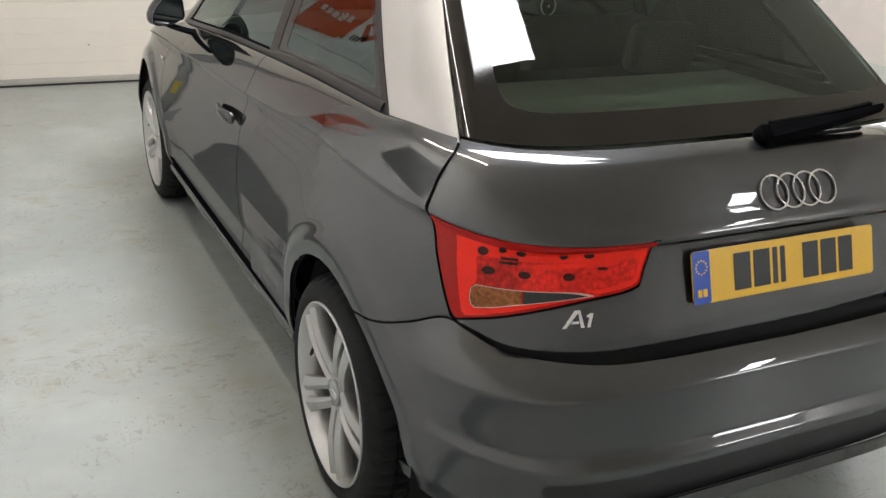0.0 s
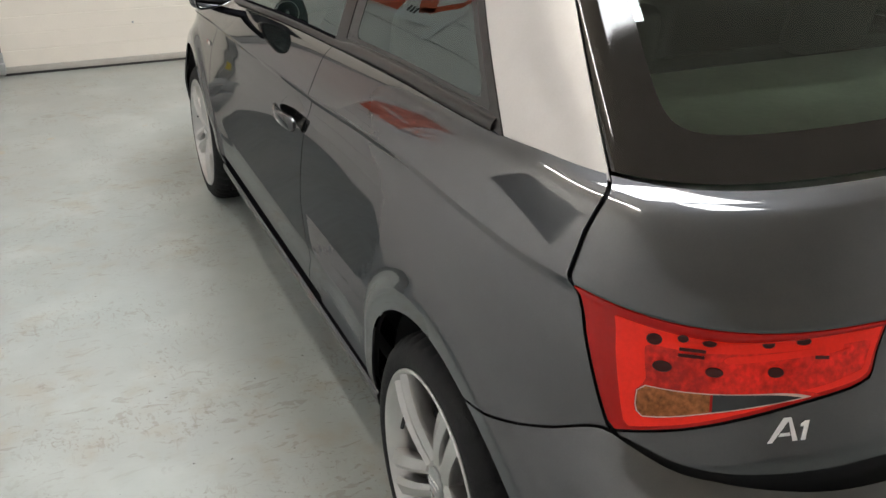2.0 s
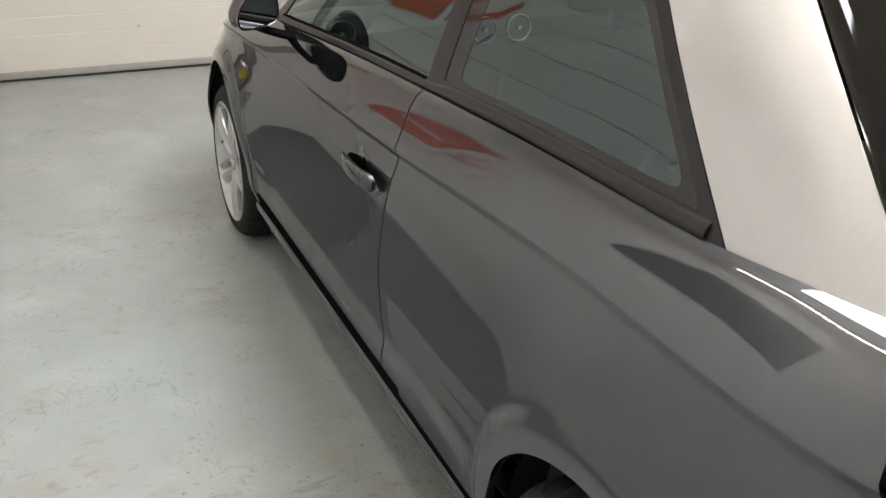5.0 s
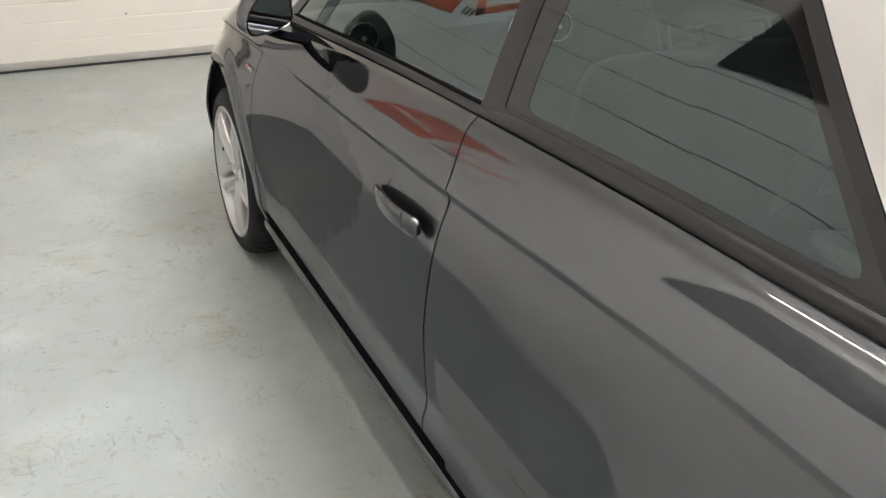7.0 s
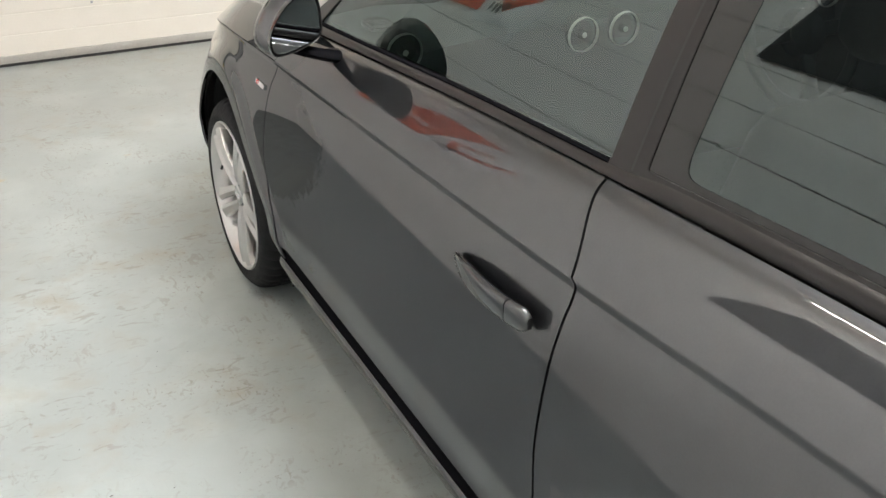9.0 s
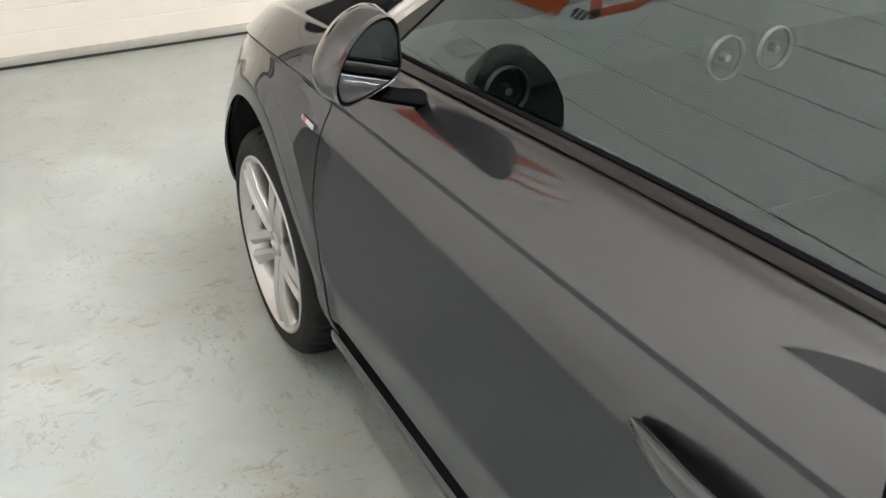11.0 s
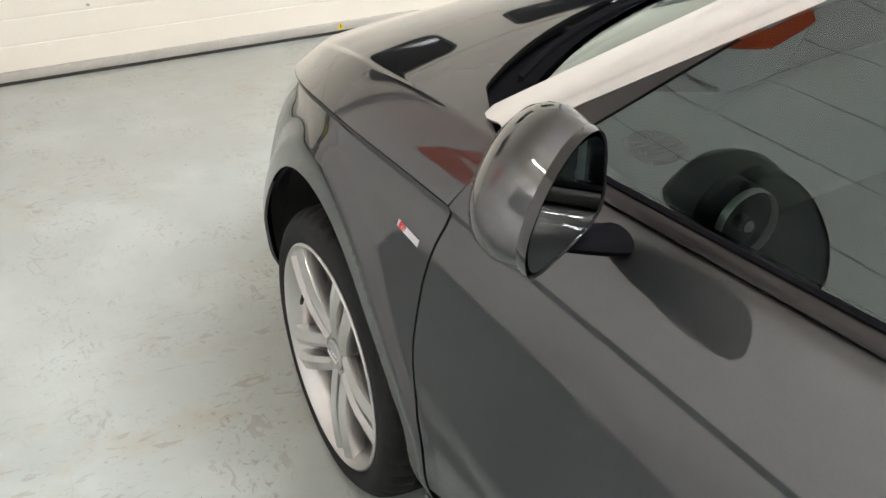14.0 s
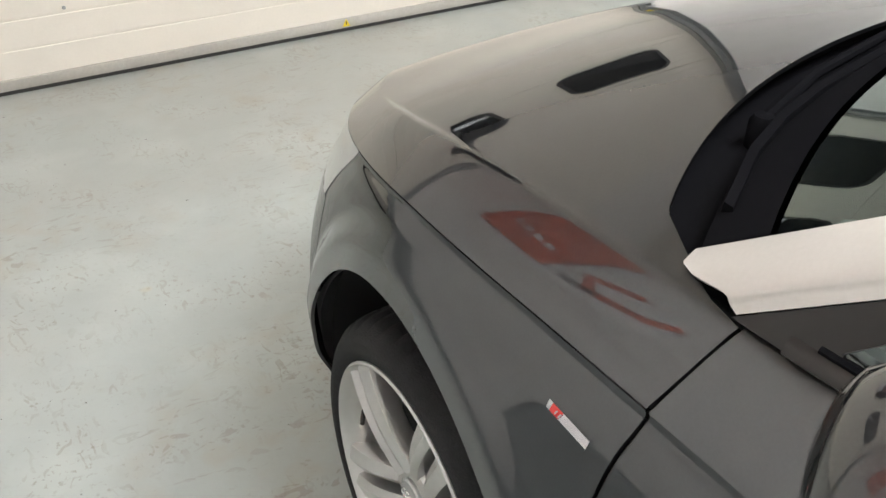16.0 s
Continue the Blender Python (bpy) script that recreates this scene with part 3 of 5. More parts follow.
# the tailgate's side joint, as an angle round the corner
gate_u = lambda q: np.interp(q, [0.64, 0.66, 0.706, 0.905, 0.96, 1.02], [0.40, 0.452, 46.4 / 90, 50.8 / 90, 0.561, 0.549])
on_gate = gate_u(z) - u
gate_low = z - smooth_curve((0, 0.651), (0.3, 0.653), (0.40, 0.662), (0.45, 0.674), (0.5, 0.700), (0.52, 0.706))(u)
seam = smooth_curve((0, 0.632), (0.3, 0.636), (0.40, 0.645), (0.45, 0.660), (0.5, 0.694), (0.52, 0.706), (0.575, 0.667), (0.63, 0.626), (0.7, 0.608), (0.85, 0.592), (1.0, 0.578), (1.3, 0.57))
lamp_edge = y - 2.745 - 0.9 * (0.74 - z)
nose_seam = 2.845 - y + 0.15 * (z - 0.5)
lamp = lamp_field(u, p)
sill = z - 0.325
# the bowl behind the door handle
hole = np.maximum(np.hypot((y - 1.025) / 0.0685, (z - 0.776) / 0.0386) - 1, (v > 1) * 1.0)
for right in (False, True):
    side.cut("quarter_panel", PAINT, car, -back_gap - GAP, arch, np.maximum(z - seam(u) - GAP, y), -on_gate - GAP, np.maximum(sill, -y), mirror=right)
    door = side.cut("door", PAINT, car, back_gap - GAP, front_gap - GAP, sill, hole, mirror=right)
    side.cut("front_wing", PAINT, car, -front_gap - GAP, arch, 1 - 0.0015 - v, nose_seam - GAP, z - 0.26, np.maximum(-lamp_edge - GAP, 0.575 - z), mirror=right)
    lens = side.cut("tail_lamp", LAMP_RED, car, lamp - GAP, 1 - 0.006 - v, shift=0.002, mirror=right, label="red wraparound tail lamp")
    deg = u * 90
    guide_left = 45.3 + 12.8 * (z - 0.72)
    ring = np.minimum.reduce([lamp - 0.008, 0.972 - v, (guide_left - deg) / 60])
    core = np.minimum.reduce([lamp - 0.019, 0.940 - v, (guide_left - 2.2 - deg) / 60])
    pane = np.minimum.reduce([0.767 + 0.016 * (deg - 28.7) / 16.1 - z, z - smooth_curve((20, 0.78), (28.7, 0.766), (38.7, 0.753), (43.6, 0.740), (46, 0.736))(deg), (44.6 - deg) / 60])
    core = np.maximum(core, pane + 0.002)
    beam = np.minimum.reduce([0.827 - z, z - 0.817, (38.6 - deg) / 60, (deg - 28.0) / 60])
    side.cut("light_guide", LAMP_BRIGHT, lens, ring, -core, shift=0.0035, hem=0.002, mirror=right, label="bright red light guide")
    side.cut("reflector", LAMP_MID, lens, core, -pane, -beam, shift=0.003, hem=0.002, mirror=right, label="mottled red reflector")
    side.cut("reflector_bar", LAMP_BRIGHT, lens, core, beam, shift=0.0034, hem=0.002, mirror=right, label="bright red bar across the reflector")

    def lamp_spot(a0, z0, lift):
        at = np.argmin(((side.u * 90 - a0) / 90) ** 2 + (z - z0) ** 2 + 9 * (v > 0.985))
        flip_x = Vector((-1, 1, 1)) if right else Vector((1, 1, 1))
        out = Vector(side.n[at]) * flip_x
        return Matrix.Translation(Vector(side.p[at]) * flip_x + out * lift) @ out.to_track_quat("Z", "Y").to_matrix().to_4x4()

    for a0, z0, rad, wide in ((44.3, 0.846, 0.0085, 1.3), (41.9, 0.855, 0.006, 1.3), (39.5, 0.852, 0.007, 1.4), (34.8, 0.842, 0.006, 1.5), (32.3, 0.840, 0.006, 1.9), (38.7, 0.806, 0.007, 1.8), (33.8, 0.800, 0.0075, 1.6), (43.4, 0.812, 0.008, 1.7)):
        part("bulb_bowl", lathe([(0.0, rad), (0.0012, rad * 0.9), (0.0008, rad * 0.4), (0.0004, 0.0)], 20, "z", m=lamp_spot(a0, z0, 0.0048) @ Matrix.Diagonal((wide, 1, 1, 1))), LAMP_DARK, lens)
    for a0, z0, half in ((40.9, 0.837, 0.018), (40.9, 0.829, 0.018), (29.8, 0.812, 0.010)):
        part("bulb_bar", slab(round_rect(-half, half, -0.0024, 0.0024, 0.001), 0.001, lamp_spot(a0, z0, 0.0050)), LAMP_DARK, lens)
    side.cut("pane_rim", LAMP_RIM, lens, pane + 0.0008, -pane + 0.0004, shift=0.0042, hem=0.002, mirror=right, label="pale rim round the clear pane")
    side.cut("indicator", LAMP_AMBER, lens, pane, deg - 39.1, shift=0.003, hem=0.002, mirror=right, label="amber indicator lens")
    side.cut("reversing_lamp", LAMP_SMOKE, lens, pane, 38.9 - deg, shift=0.003, hem=0.002, mirror=right, label="dark reversing lamp")
    side.cut("headlamp", LAMP_CLEAR, car, lamp_edge - GAP, 1 - 0.0015 - v, z - 0.58, 3.16 - y, mirror=right, label="clear headlamp lens")
    side.cut("front_bumper_corner", PAINT, car, -nose_seam - GAP, z - 0.2, np.minimum(0.595 - z, arch), mirror=right)
side.cut("tailgate", PAINT, car, on_gate - GAP, gate_low, np.maximum(-lamp - GAP, v - 1 + 0.004), both=True)
tp, tu = tail.p, tail.u
tz = tp[:, 2]
bumper = tail.cut("rear_bumper", PAINT, car, seam(tu) - GAP - tz, np.minimum(arches(tp), 1), np.maximum(tz - 0.395, np.minimum(tu - 0.42, tz - 0.24)), both=True)
tail.cut("rear_valance", BLACK, car, 0.4 - tz, 0.44 - tu, tz - 0.285, shift=-0.02, both=True, hem=0, label="black lower valance")
tail.cut("valance_lip", PAINT, car, 0.295 - tz, tz - 0.25, 0.6 - tu, both=True, label="grey lip below the black valance")
# near-black shell added behind the panels, giving their gaps dark shade
side.cut("dark_gap_shell", VOID, car, arch + 0.0, z - 0.24, np.maximum(0.97 - v, 1.95 - y), hole + 0.004, shift=-0.016, hem=0, both=True)

bp = bonnet.p
edge_y = bonnet_edge(bp[:, 0])
bonnet.cut("bonnet", PAINT, car, bp[:, 1] - np.where(np.abs(bp[:, 0]) > 0.7039, np.minimum(edge_y, pillar_end(bp[:, 0]) - 0.010), edge_y), 0.9988 - np.abs(bonnet.v), bp[:, 1] - door_front(bp[:, 2]) - GAP)
bonnet.cut("cowl", FOOT, car, edge_y - bp[:, 1] + 0.03, 0.70 - np.abs(bp[:, 0]), shift=-0.03, hem=0, label="black plastic cowl below the windscreen")

hp, hu, hv = house.p, house.u, house.v
hy, hz = hp[:, 1], hp[:, 2]
rail_low = 0.905 + 0.71 * (2.03 - hy)
rail_high = 0.893 + 0.70 * (2.14 - hy)
glass_top = 0.993 + 0.94 * (1.868 - hy)
c_front = 0.012 + 1.24 * (hz - 1.013)
belt_h = hz - belt_z(hy)
for right in (False, True):
    house.cut("a_pillar", SILVER, car, hz - rail_low, rail_high - hz, hy - 1.0, 1.30 - hz, bonnet_edge(hp[:, 0]) + 0.018 - hy, pillar_end(hp[:, 0]) - hy, mirror=right, label="pale silver windscreen pillar")
    house.cut("c_pillar", SILVER, car, c_front - 0.012 - hy, hu - 0.549, 1.30 - hz, 0.9 - hy, hv + 0.02, mirror=right, label="pale silver rear pillar")
    house.cut("roof_rail", SILVER, car, hz - 1.298, hu - 0.549, rail_high - hz, mirror=right, label="pale silver roof rail")
    # the surround, with the two panes left open
    pane_f = np.minimum.reduce([hy - 0.922, belt_h - 0.0195, glass_top - hz, 1.27 - hz])
    pane_r = np.minimum.reduce([0.852 - hy + 0.03 * (hz - 0.99), belt_h - 0.028, hy - c_front - 0.022, 1.275 - hz])
    house.cut("window_surround", TRIM, car, rail_low - hz - 0.002, hy - c_front + 0.010, 1.297 - hz, belt_h - 0.001, hu - 0.549, -pane_f, -pane_r, shift=0.002, hem=0.005, mirror=right, label="satin black window surround")
    house.cut("pillar_gap", INK, car, hy - 0.8748, 0.8792 - hy, belt_h - 0.02, 1.29 - hz, hu - 1.0, shift=0.0032, hem=0, mirror=right)
    house.cut("door_glass", SIDE_GLASS, car, pane_f + 0.003, shift=-0.0005, hem=0, mirror=right, label="tinted door window")
    sides = np.stack([0.794 - hy, belt_h - 0.038, (hy - c_front - 0.022) * 0.63 - 0.016, 1.252 - hz])
    inner = -np.log(np.exp(-sides / 0.010).sum(0)) * 0.010
    house.cut("glass_border", FRIT, car, pane_r + 0.002, -inner, shift=0.0004, hem=0, mirror=right, label="dark printed border of the quarter window")
    house.cut("quarter_glass", QUARTER_GLASS, car, pane_r + 0.003, shift=-0.0005, hem=0, mirror=right, label="tinted rear quarter window")
for sx in (-1, 1):
    secs = []
    for k in range(61):
        yy = 0.03 + (1.985 - 0.03) * k / 60
        m_ = (yy - 0.35) / 1.719
        xx = 0.70 + 0.032 * m_ * m_ * (3 - 2 * m_) if yy > 0.35 else 0.70 * (1 - ((0.35 - yy) / 0.77) ** 5) ** 0.2
        zz = float(belt_z(yy))
        low = 1 - 0.32 * float(step(0.80, 0.90, yy))
        secs.append([(sx * (xx - 0.42 * c * low + d), yy, zz + c * low) for c, d in ((0.0, -0.012), (0.0, 0.004), (0.005, 0.008), (0.013, 0.009), (0.020, 0.007), (0.025, 0.002), (0.025, -0.012))])
    bm = sweep(secs)
    rail = part("waist_rail", bm, TRIM, car, "satin black rail along the window sill")
    secs = []
    for k in range(41):
        yy = 0.925 + (1.96 - 0.925) * k / 40
        m_ = (yy - 0.35) / 1.719
        xx, zz = 0.70 + 0.032 * m_ * m_ * (3 - 2 * m_), float(belt_z(yy))
        secs.append([(sx * (xx - 0.42 * c + d), yy, zz + c) for c, d in ((0.016, -0.006), (0.016, 0.0045), (0.0185, 0.0055), (0.0215, 0.004), (0.0215, -0.006))])
    part("window_seal", sweep(secs), FOOT, rail, "black rubber seal against the door glass")
house.cut("rear_window", REAR_GLASS, car, 0.545 - hu, hv - 0.01, shift=-0.004, hem=0, both=True, label="tinted heated rear window")
edges = np.stack([(0.47 - hu) * 0.9, (hv - 0.15) * 0.45, (0.97 - hv) * 0.45])
band = -np.log(np.exp(-edges / 0.02).sum(0)) * 0.02
house.cut("rear_window_border", FRIT, car, 0.545 - hu, -band, hv - 0.012, shift=0.0, hem=0, both=True, label="black printed border of the rear window")
house.cut("windscreen_border", FOOT, car, hz - rail_high - 0.003, hu - 1.5, 0.05 - hv, hv + 0.04, shift=-0.002, hem=0, both=True, label="black printed lower border of the windscreen")
house.cut("windscreen", SCREEN_GLASS, car, hz - rail_high - 0.002, hu - 1.5, hv + 0.04, shift=-0.006, hem=0, both=True, label="clear windscreen")


def roof_skin(s, r):
    q = cabin(s, np.ones_like(s))
    mid = np.stack([np.zeros_like(s), q[..., 1] * 0.98 + 0.02, np.full_like(s, 1.405)], -1)
    k = np.asarray(r)[..., None]
    out = q + (mid - q) * k
    out[..., 2] = q[..., 2] + (1.405 - q[..., 2]) * np.sin(k[..., 0] * math.pi / 2)
    return out


Skin(roof_skin, np.linspace(0, 3, 80), np.linspace(0, 1, 12)).cut("roof", SILVER, car, np.ones(960), both=True, hem=0)


# ---- the workshop ----
X0, X1, Y0, Y1, TOP = -2.25, 6.0, -6.5, 5.0, 3.7
tagged(part("floor", box(X0 - 0.2, X1 + 0.2, Y0 - 0.2, Y1 + 0.4, -0.15, 0.0), FLOOR, smooth=False), "pale grey-green painted concrete floor, scuffed and stained", "floor", kind="structure")
# unseen dark strip, added so that the lower flank reflects dark
tagged(part("reflection_dark_strip", box(X0 - 0.01, -1.75, Y0, Y1, -0.02, 0.004), REFLECT_DARK, smooth=False), "dark grey-green strip along the block wall, added unseen to darken the car's reflections", "floor", kind="structure")
wall_west = tagged(part("wall_west", box(X0 - 0.2, X0 - 0.012, Y0, Y1 + 0.2, 0, TOP), MORTAR, smooth=False), "white painted concrete block wall", "wall", kind="structure")
tagged(part("wall_east", box(X1, X1 + 0.2, Y0, Y1 + 0.2, 0, TOP), BLOCK, smooth=False), "cream painted wall", "wall", kind="structure")
tagged(part("wall_south", box(X0, X1, Y0 - 0.2, Y0, 0, TOP), BLOCK, smooth=False), "white painted wall behind the car", "wall", kind="structure")
tagged(part("wall_north", box(X0, -1.62, Y1, Y1 + 0.2, 0, TOP), BLOCK, smooth=False), "white painted wall beside the garage door", "wall", kind="structure")
tagged(part("wall_north_east", box(1.66, X1, Y1, Y1 + 0.2, 0, TOP), BLOCK, smooth=False), "white painted wall beside the garage door", "wall", kind="structure")
tagged(part("lintel", box(-1.62, 1.66, Y1, Y1 + 0.2, 3.1, TOP), BLOCK, smooth=False), "white painted wall above the garage door", "wall", kind="structure")
tagged(part("ceiling", box(X0, X1, Y0, Y1, TOP, TOP + 0.15), CEIL, smooth=False), "beige lined ceiling", "ceiling", kind="structure")


# daylight sheets in the ceiling, the wide one added as fill
def rooflight(x0, x1, y0, y1):
    ob = thing("rooflight", "bright corrugated translucent sheet in the ceiling, the wide one added as fill", "rooflight", ((x0 + x1) / 2, (y0 + y1) / 2, TOP), "rooflights")
    bm = bmesh.new()
    n = int((x1 - x0) / 0.019)
    row = [[bm.verts.new((x0 + (x1 - x0) * k / n, yy, TOP - 0.03 + 0.012 * math.sin(k * math.pi / 2))) for k in range(n + 1)] for yy in (y0, y1)]
    for k in range(n):
        bm.faces.new((row[0][k], row[0][k + 1], row[1][k + 1], row[1][k]))
    part("sheet", bm, DAYLIGHT, ob)
    for a, b, c, d in ((x0 - 0.04, x0, y0, y1), (x1, x1 + 0.04, y0, y1), (x0 - 0.04, x1 + 0.04, y0 - 0.04, y0), (x0 - 0.04, x1 + 0.04, y1, y1 + 0.04)):
        part("frame", box(a, b, c, d, TOP - 0.05, TOP), CEIL, ob, smooth=False)


rooflight(-0.02, 0.50, -0.21, 0.45)
# wide sheet over the car, added as the room's main fill light
rooflight(-0.60, 0.95, 0.55, 1.65)
rooflight(2.85, 3.50, -3.83, -3.40)
rooflight(2.85, 3.50, -4.40, -3.93)


# strip lamps: the beaded one, and tube-lit ones added as fill
def strip_or_fill_lamp(x, y, zz, length, along_y=True, lit=FILL_TUBE, radius=0.018):
    ob = thing("strip_or_fill_lamp", "long white strip lamp with wire guard, tube-lit ones added as fill", "lamp", (x, y, zz), "strip lamps")
    h = length / 2
    tray = box(-0.05, 0.05, -h, h, 0.03, 0.10, 0.008)
    m = Matrix.Translation((x, y, zz)) @ (Matrix() if along_y else pose(0, 0, 0, 0, 0, 90))
    bmesh.ops.transform(tray, matrix=m, verts=tray.verts)
    part("tray", tray, WHITE, ob)
    if lit is LED:
        for k in range(int(length / 0.1)):
            for off in (-0.022, 0.022):
                yy = -h + 0.05 + 0.1 * k
                part("lamp_bead", tube([m @ Vector((off, yy, 0.0)), m @ Vector((off, yy + 0.06, 0.0))], radius, 8), lit, ob, "warm lit bead")
    else:
        part("tube", tube([m @ Vector((0, -h + 0.03, 0.0)), m @ Vector((0, h - 0.03, 0.0))], radius, 12), lit, ob, "lit fill tube")
    for k in range(int(length / 0.09)):
        yy = -h + 0.05 + 0.09 * k
        part("guard_wire", tube([m @ Vector((-0.05, yy, 0.03)), m @ Vector((-0.035, yy, -0.03)), m @ Vector((0.035, yy, -0.03)), m @ Vector((0.05, yy, 0.03))], 0.002, 5), STEEL, ob)
    for sx in (-0.04, 0.04):
        for e in (-h, h):
            part("hanger", tube([m @ Vector((sx, e * 0.8, 0.1)), m @ Vector((sx, e * 0.8, TOP - zz + 0.002))], 0.003, 5), STEEL, ob)


# two unseen lamps added to brighten the east end of the room
for x, y, zz, length in ((5.2, 3.6, 3.2, 1.6), (4.2, 3.8, 3.2, 1.6)):
    strip_or_fill_lamp(x, y, zz, length)
strip_or_fill_lamp(-1.5, 1.2, 3.5, 2.8, lit=LED, radius=0.012)

# unseen glowing panel added on the wall behind, lighting the tail
for x0, x1 in ((2.8, 5.8),):
    ob = thing("fill_panel_south", "wide glowing panel, unseen, added to light the car's tail", "window", ((x0 + x1) / 2, Y0, 2.1), "windows behind the car", "structure")
    part("pane", box(x0, x1, Y0 + 0.004, Y0 + 0.012, 2.4, 3.3), SOUTH_FILL, ob, smooth=False)
    for a, c, d, e in ((x0 - 0.05, x0, 2.35, 3.35), (x1, x1 + 0.05, 2.35, 3.35), (x0, x1, 2.35, 2.4), (x0, x1, 3.3, 3.35)):
        part("fill_panel_frame", box(a, c, Y0 + 0.002, Y0 + 0.05, d, e), WHITE, ob, smooth=False)

# unseen glowing panels added high on the east wall, lighting the block wall
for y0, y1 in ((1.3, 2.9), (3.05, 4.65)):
    ob = thing("fill_panel_east", "high glowing panel, unseen, added to light the block wall", "window", (X1, (y0 + y1) / 2, 2.7), "windows along the side wall", "structure")
    part("pane", box(X1 - 0.012, X1 - 0.004, y0, y1, 2.1, 3.4), EAST_FILL, ob, smooth=False)
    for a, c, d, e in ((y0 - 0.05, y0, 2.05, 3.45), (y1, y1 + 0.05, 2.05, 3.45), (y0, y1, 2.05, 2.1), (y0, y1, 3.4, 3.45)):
        part("fill_panel_frame", box(X1 - 0.05, X1 - 0.002, a, c, d, e), WHITE, ob, smooth=False)

# the garage door: ribbed sections with small dark windows
door_thing = thing("garage_door", "closed cream sectional garage door with small dark windows", "garage door", (0, Y1, 0), kind="structure")
DX0, DX1 = -1.60, 1.62
for k in range(5):
    z0, z1 = 0.055 + 0.61 * k, 0.055 + 0.61 * (k + 1) - 0.004
    bm = bmesh.new()
    prof = []
    ribs = 6
    for r in range(ribs):
        a, b = z0 + (z1 - z0) * r / ribs, z0 + (z1 - z0) * (r + 1) / ribs
        prof += [(0.0, a), (0.0, b - 0.008), (0.0022, b - 0.006), (0.0022, b - 0.002)]
    prof += [(0.004, z1), (0.045, z1), (0.045, z0)]
    ends = [[bm.verts.new((x, Y1 - 0.02 + d, h)) for d, h in prof] for x in (DX0, DX1)]
    for i in range(len(prof)):
        j = (i + 1) % len(prof)
        bm.faces.new((ends[0][i], ends[0][j], ends[1][j], ends[1][i]))
    sec = part("door_section", bm, DOORSKIN, door_thing, smooth=False)
    if k == 2:
        for xc in (-1.08, -0.03, 1.02):
            m = Matrix.Translation((xc, Y1 - 0.024, 1.585)) @ pose(0, 0, 0, 90, 0, 0)
            part("door_window", slab(round_rect(-0.30, 0.30, -0.22, 0.22, 0.09, 6), 0.006, m), DARKGLASS, sec, "dark rounded window pane")
            rim_o, rim_i = round_rect(-0.325, 0.325, -0.245, 0.245, 0.11, 6), round_rect(-0.30, 0.30, -0.22, 0.22, 0.09, 6)
            bm = bmesh.new()
            loops = [[bm.verts.new(m @ Vector((a, b, c))) for a, b in q] for q, c in ((rim_o, 0.0), (rim_o, 0.012), (rim_i, 0.014), (rim_i, 0.0))]
            for la, lb in zip(loops, loops[1:]):
                for i in range(len(la)):
                    j = (i + 1) % len(la)
                    bm.faces.new((la[i], la[j], lb[j], lb[i]))
            part("window_bezel", bm, CABLE, sec, "black window surround")
part("bottom_rail", box(DX0, DX1, Y1 - 0.028, Y1 + 0.03, 0.016, 0.054, 0.003), STEEL2, door_thing, "pale grey bottom rail")
part("bottom_seal", box(DX0, DX1, Y1 - 0.022, Y1 + 0.03, 0.0, 0.018, 0.004), SEAL, door_thing, "black rubber bottom seal")
part("rail_bolt", lathe([(0.0, 0.0), (0.0, 0.006), (-0.003, 0.007)], 12, "z", m=Matrix.Translation((-0.80, Y1 - 0.0225, 0.27)) @ pose(0, 0, 0, 90, 0, 0)), STEEL, door_thing)
stk = part("warning_sticker", slab([(-0.017, -0.013), (0.017, -0.013), (0.0, 0.017)], 0.0008, Matrix.Translation((0.235, Y1 - 0.0282, 0.036)) @ pose(0, 0, 0, 90, 0, 0)), STICKER, door_thing, "yellow triangular warning sticker")
part("sticker_mark", slab([(-0.002, -0.006), (0.002, -0.006), (0.0025, 0.008), (-0.0025, 0.008)], 0.0006, Matrix.Translation((0.235, Y1 - 0.0291, 0.036)) @ pose(0, 0, 0, 90, 0, 0)), INK, stk)
for sx, xr in ((-1, -1.64), (1, 1.66)):
    ob = thing("door_track", "galvanised steel door track with a bottom bracket", "door track", (xr, Y1, 0), "door tracks", "structure")
    part("upright", sweep([[(xr + a, Y1 - 0.03 + b, h) for a, b in ((-0.045, 0.03), (-0.045, -0.04), (-0.038, -0.04), (-0.038, -0.004), (0.030, -0.004), (0.030, -0.05), (0.036, -0.05), (0.036, 0.03))] for h in (0.02, 3.2)]), STEEL, ob)
    part("bracket", box(xr - 0.09, xr + 0.06, Y1 - 0.13, Y1 - 0.085, 0.05, 0.10, 0.004), STEEL, ob, "steel bottom bracket")
    part("bracket_plate", box(xr - 0.10, xr + 0.055, Y1 - 0.085, Y1 - 0.078, 0.02, 0.16, 0.002), STEEL, ob)
    part("roller", lathe([(-0.03, 0.0), (-0.03, 0.022), (-0.012, 0.024), (-0.012, 0.008), (0.05, 0.006), (0.05, 0.0)], 20, m=Matrix.Translation((xr + 0.0, Y1 - 0.10, 0.13))), STEEL, ob)
    part("yellow_label", box(xr - 0.018, xr + 0.018, Y1 - 0.0365, Y1 - 0.0345, 0.22, 0.30), STICKER, ob, "yellow label")
    part("cable", tube([(xr + 0.045 * -sx, Y1 - 0.07, 0.08), (xr + 0.045 * -sx, Y1 - 0.07, 3.1)], 0.003, 6), CABLE, ob)

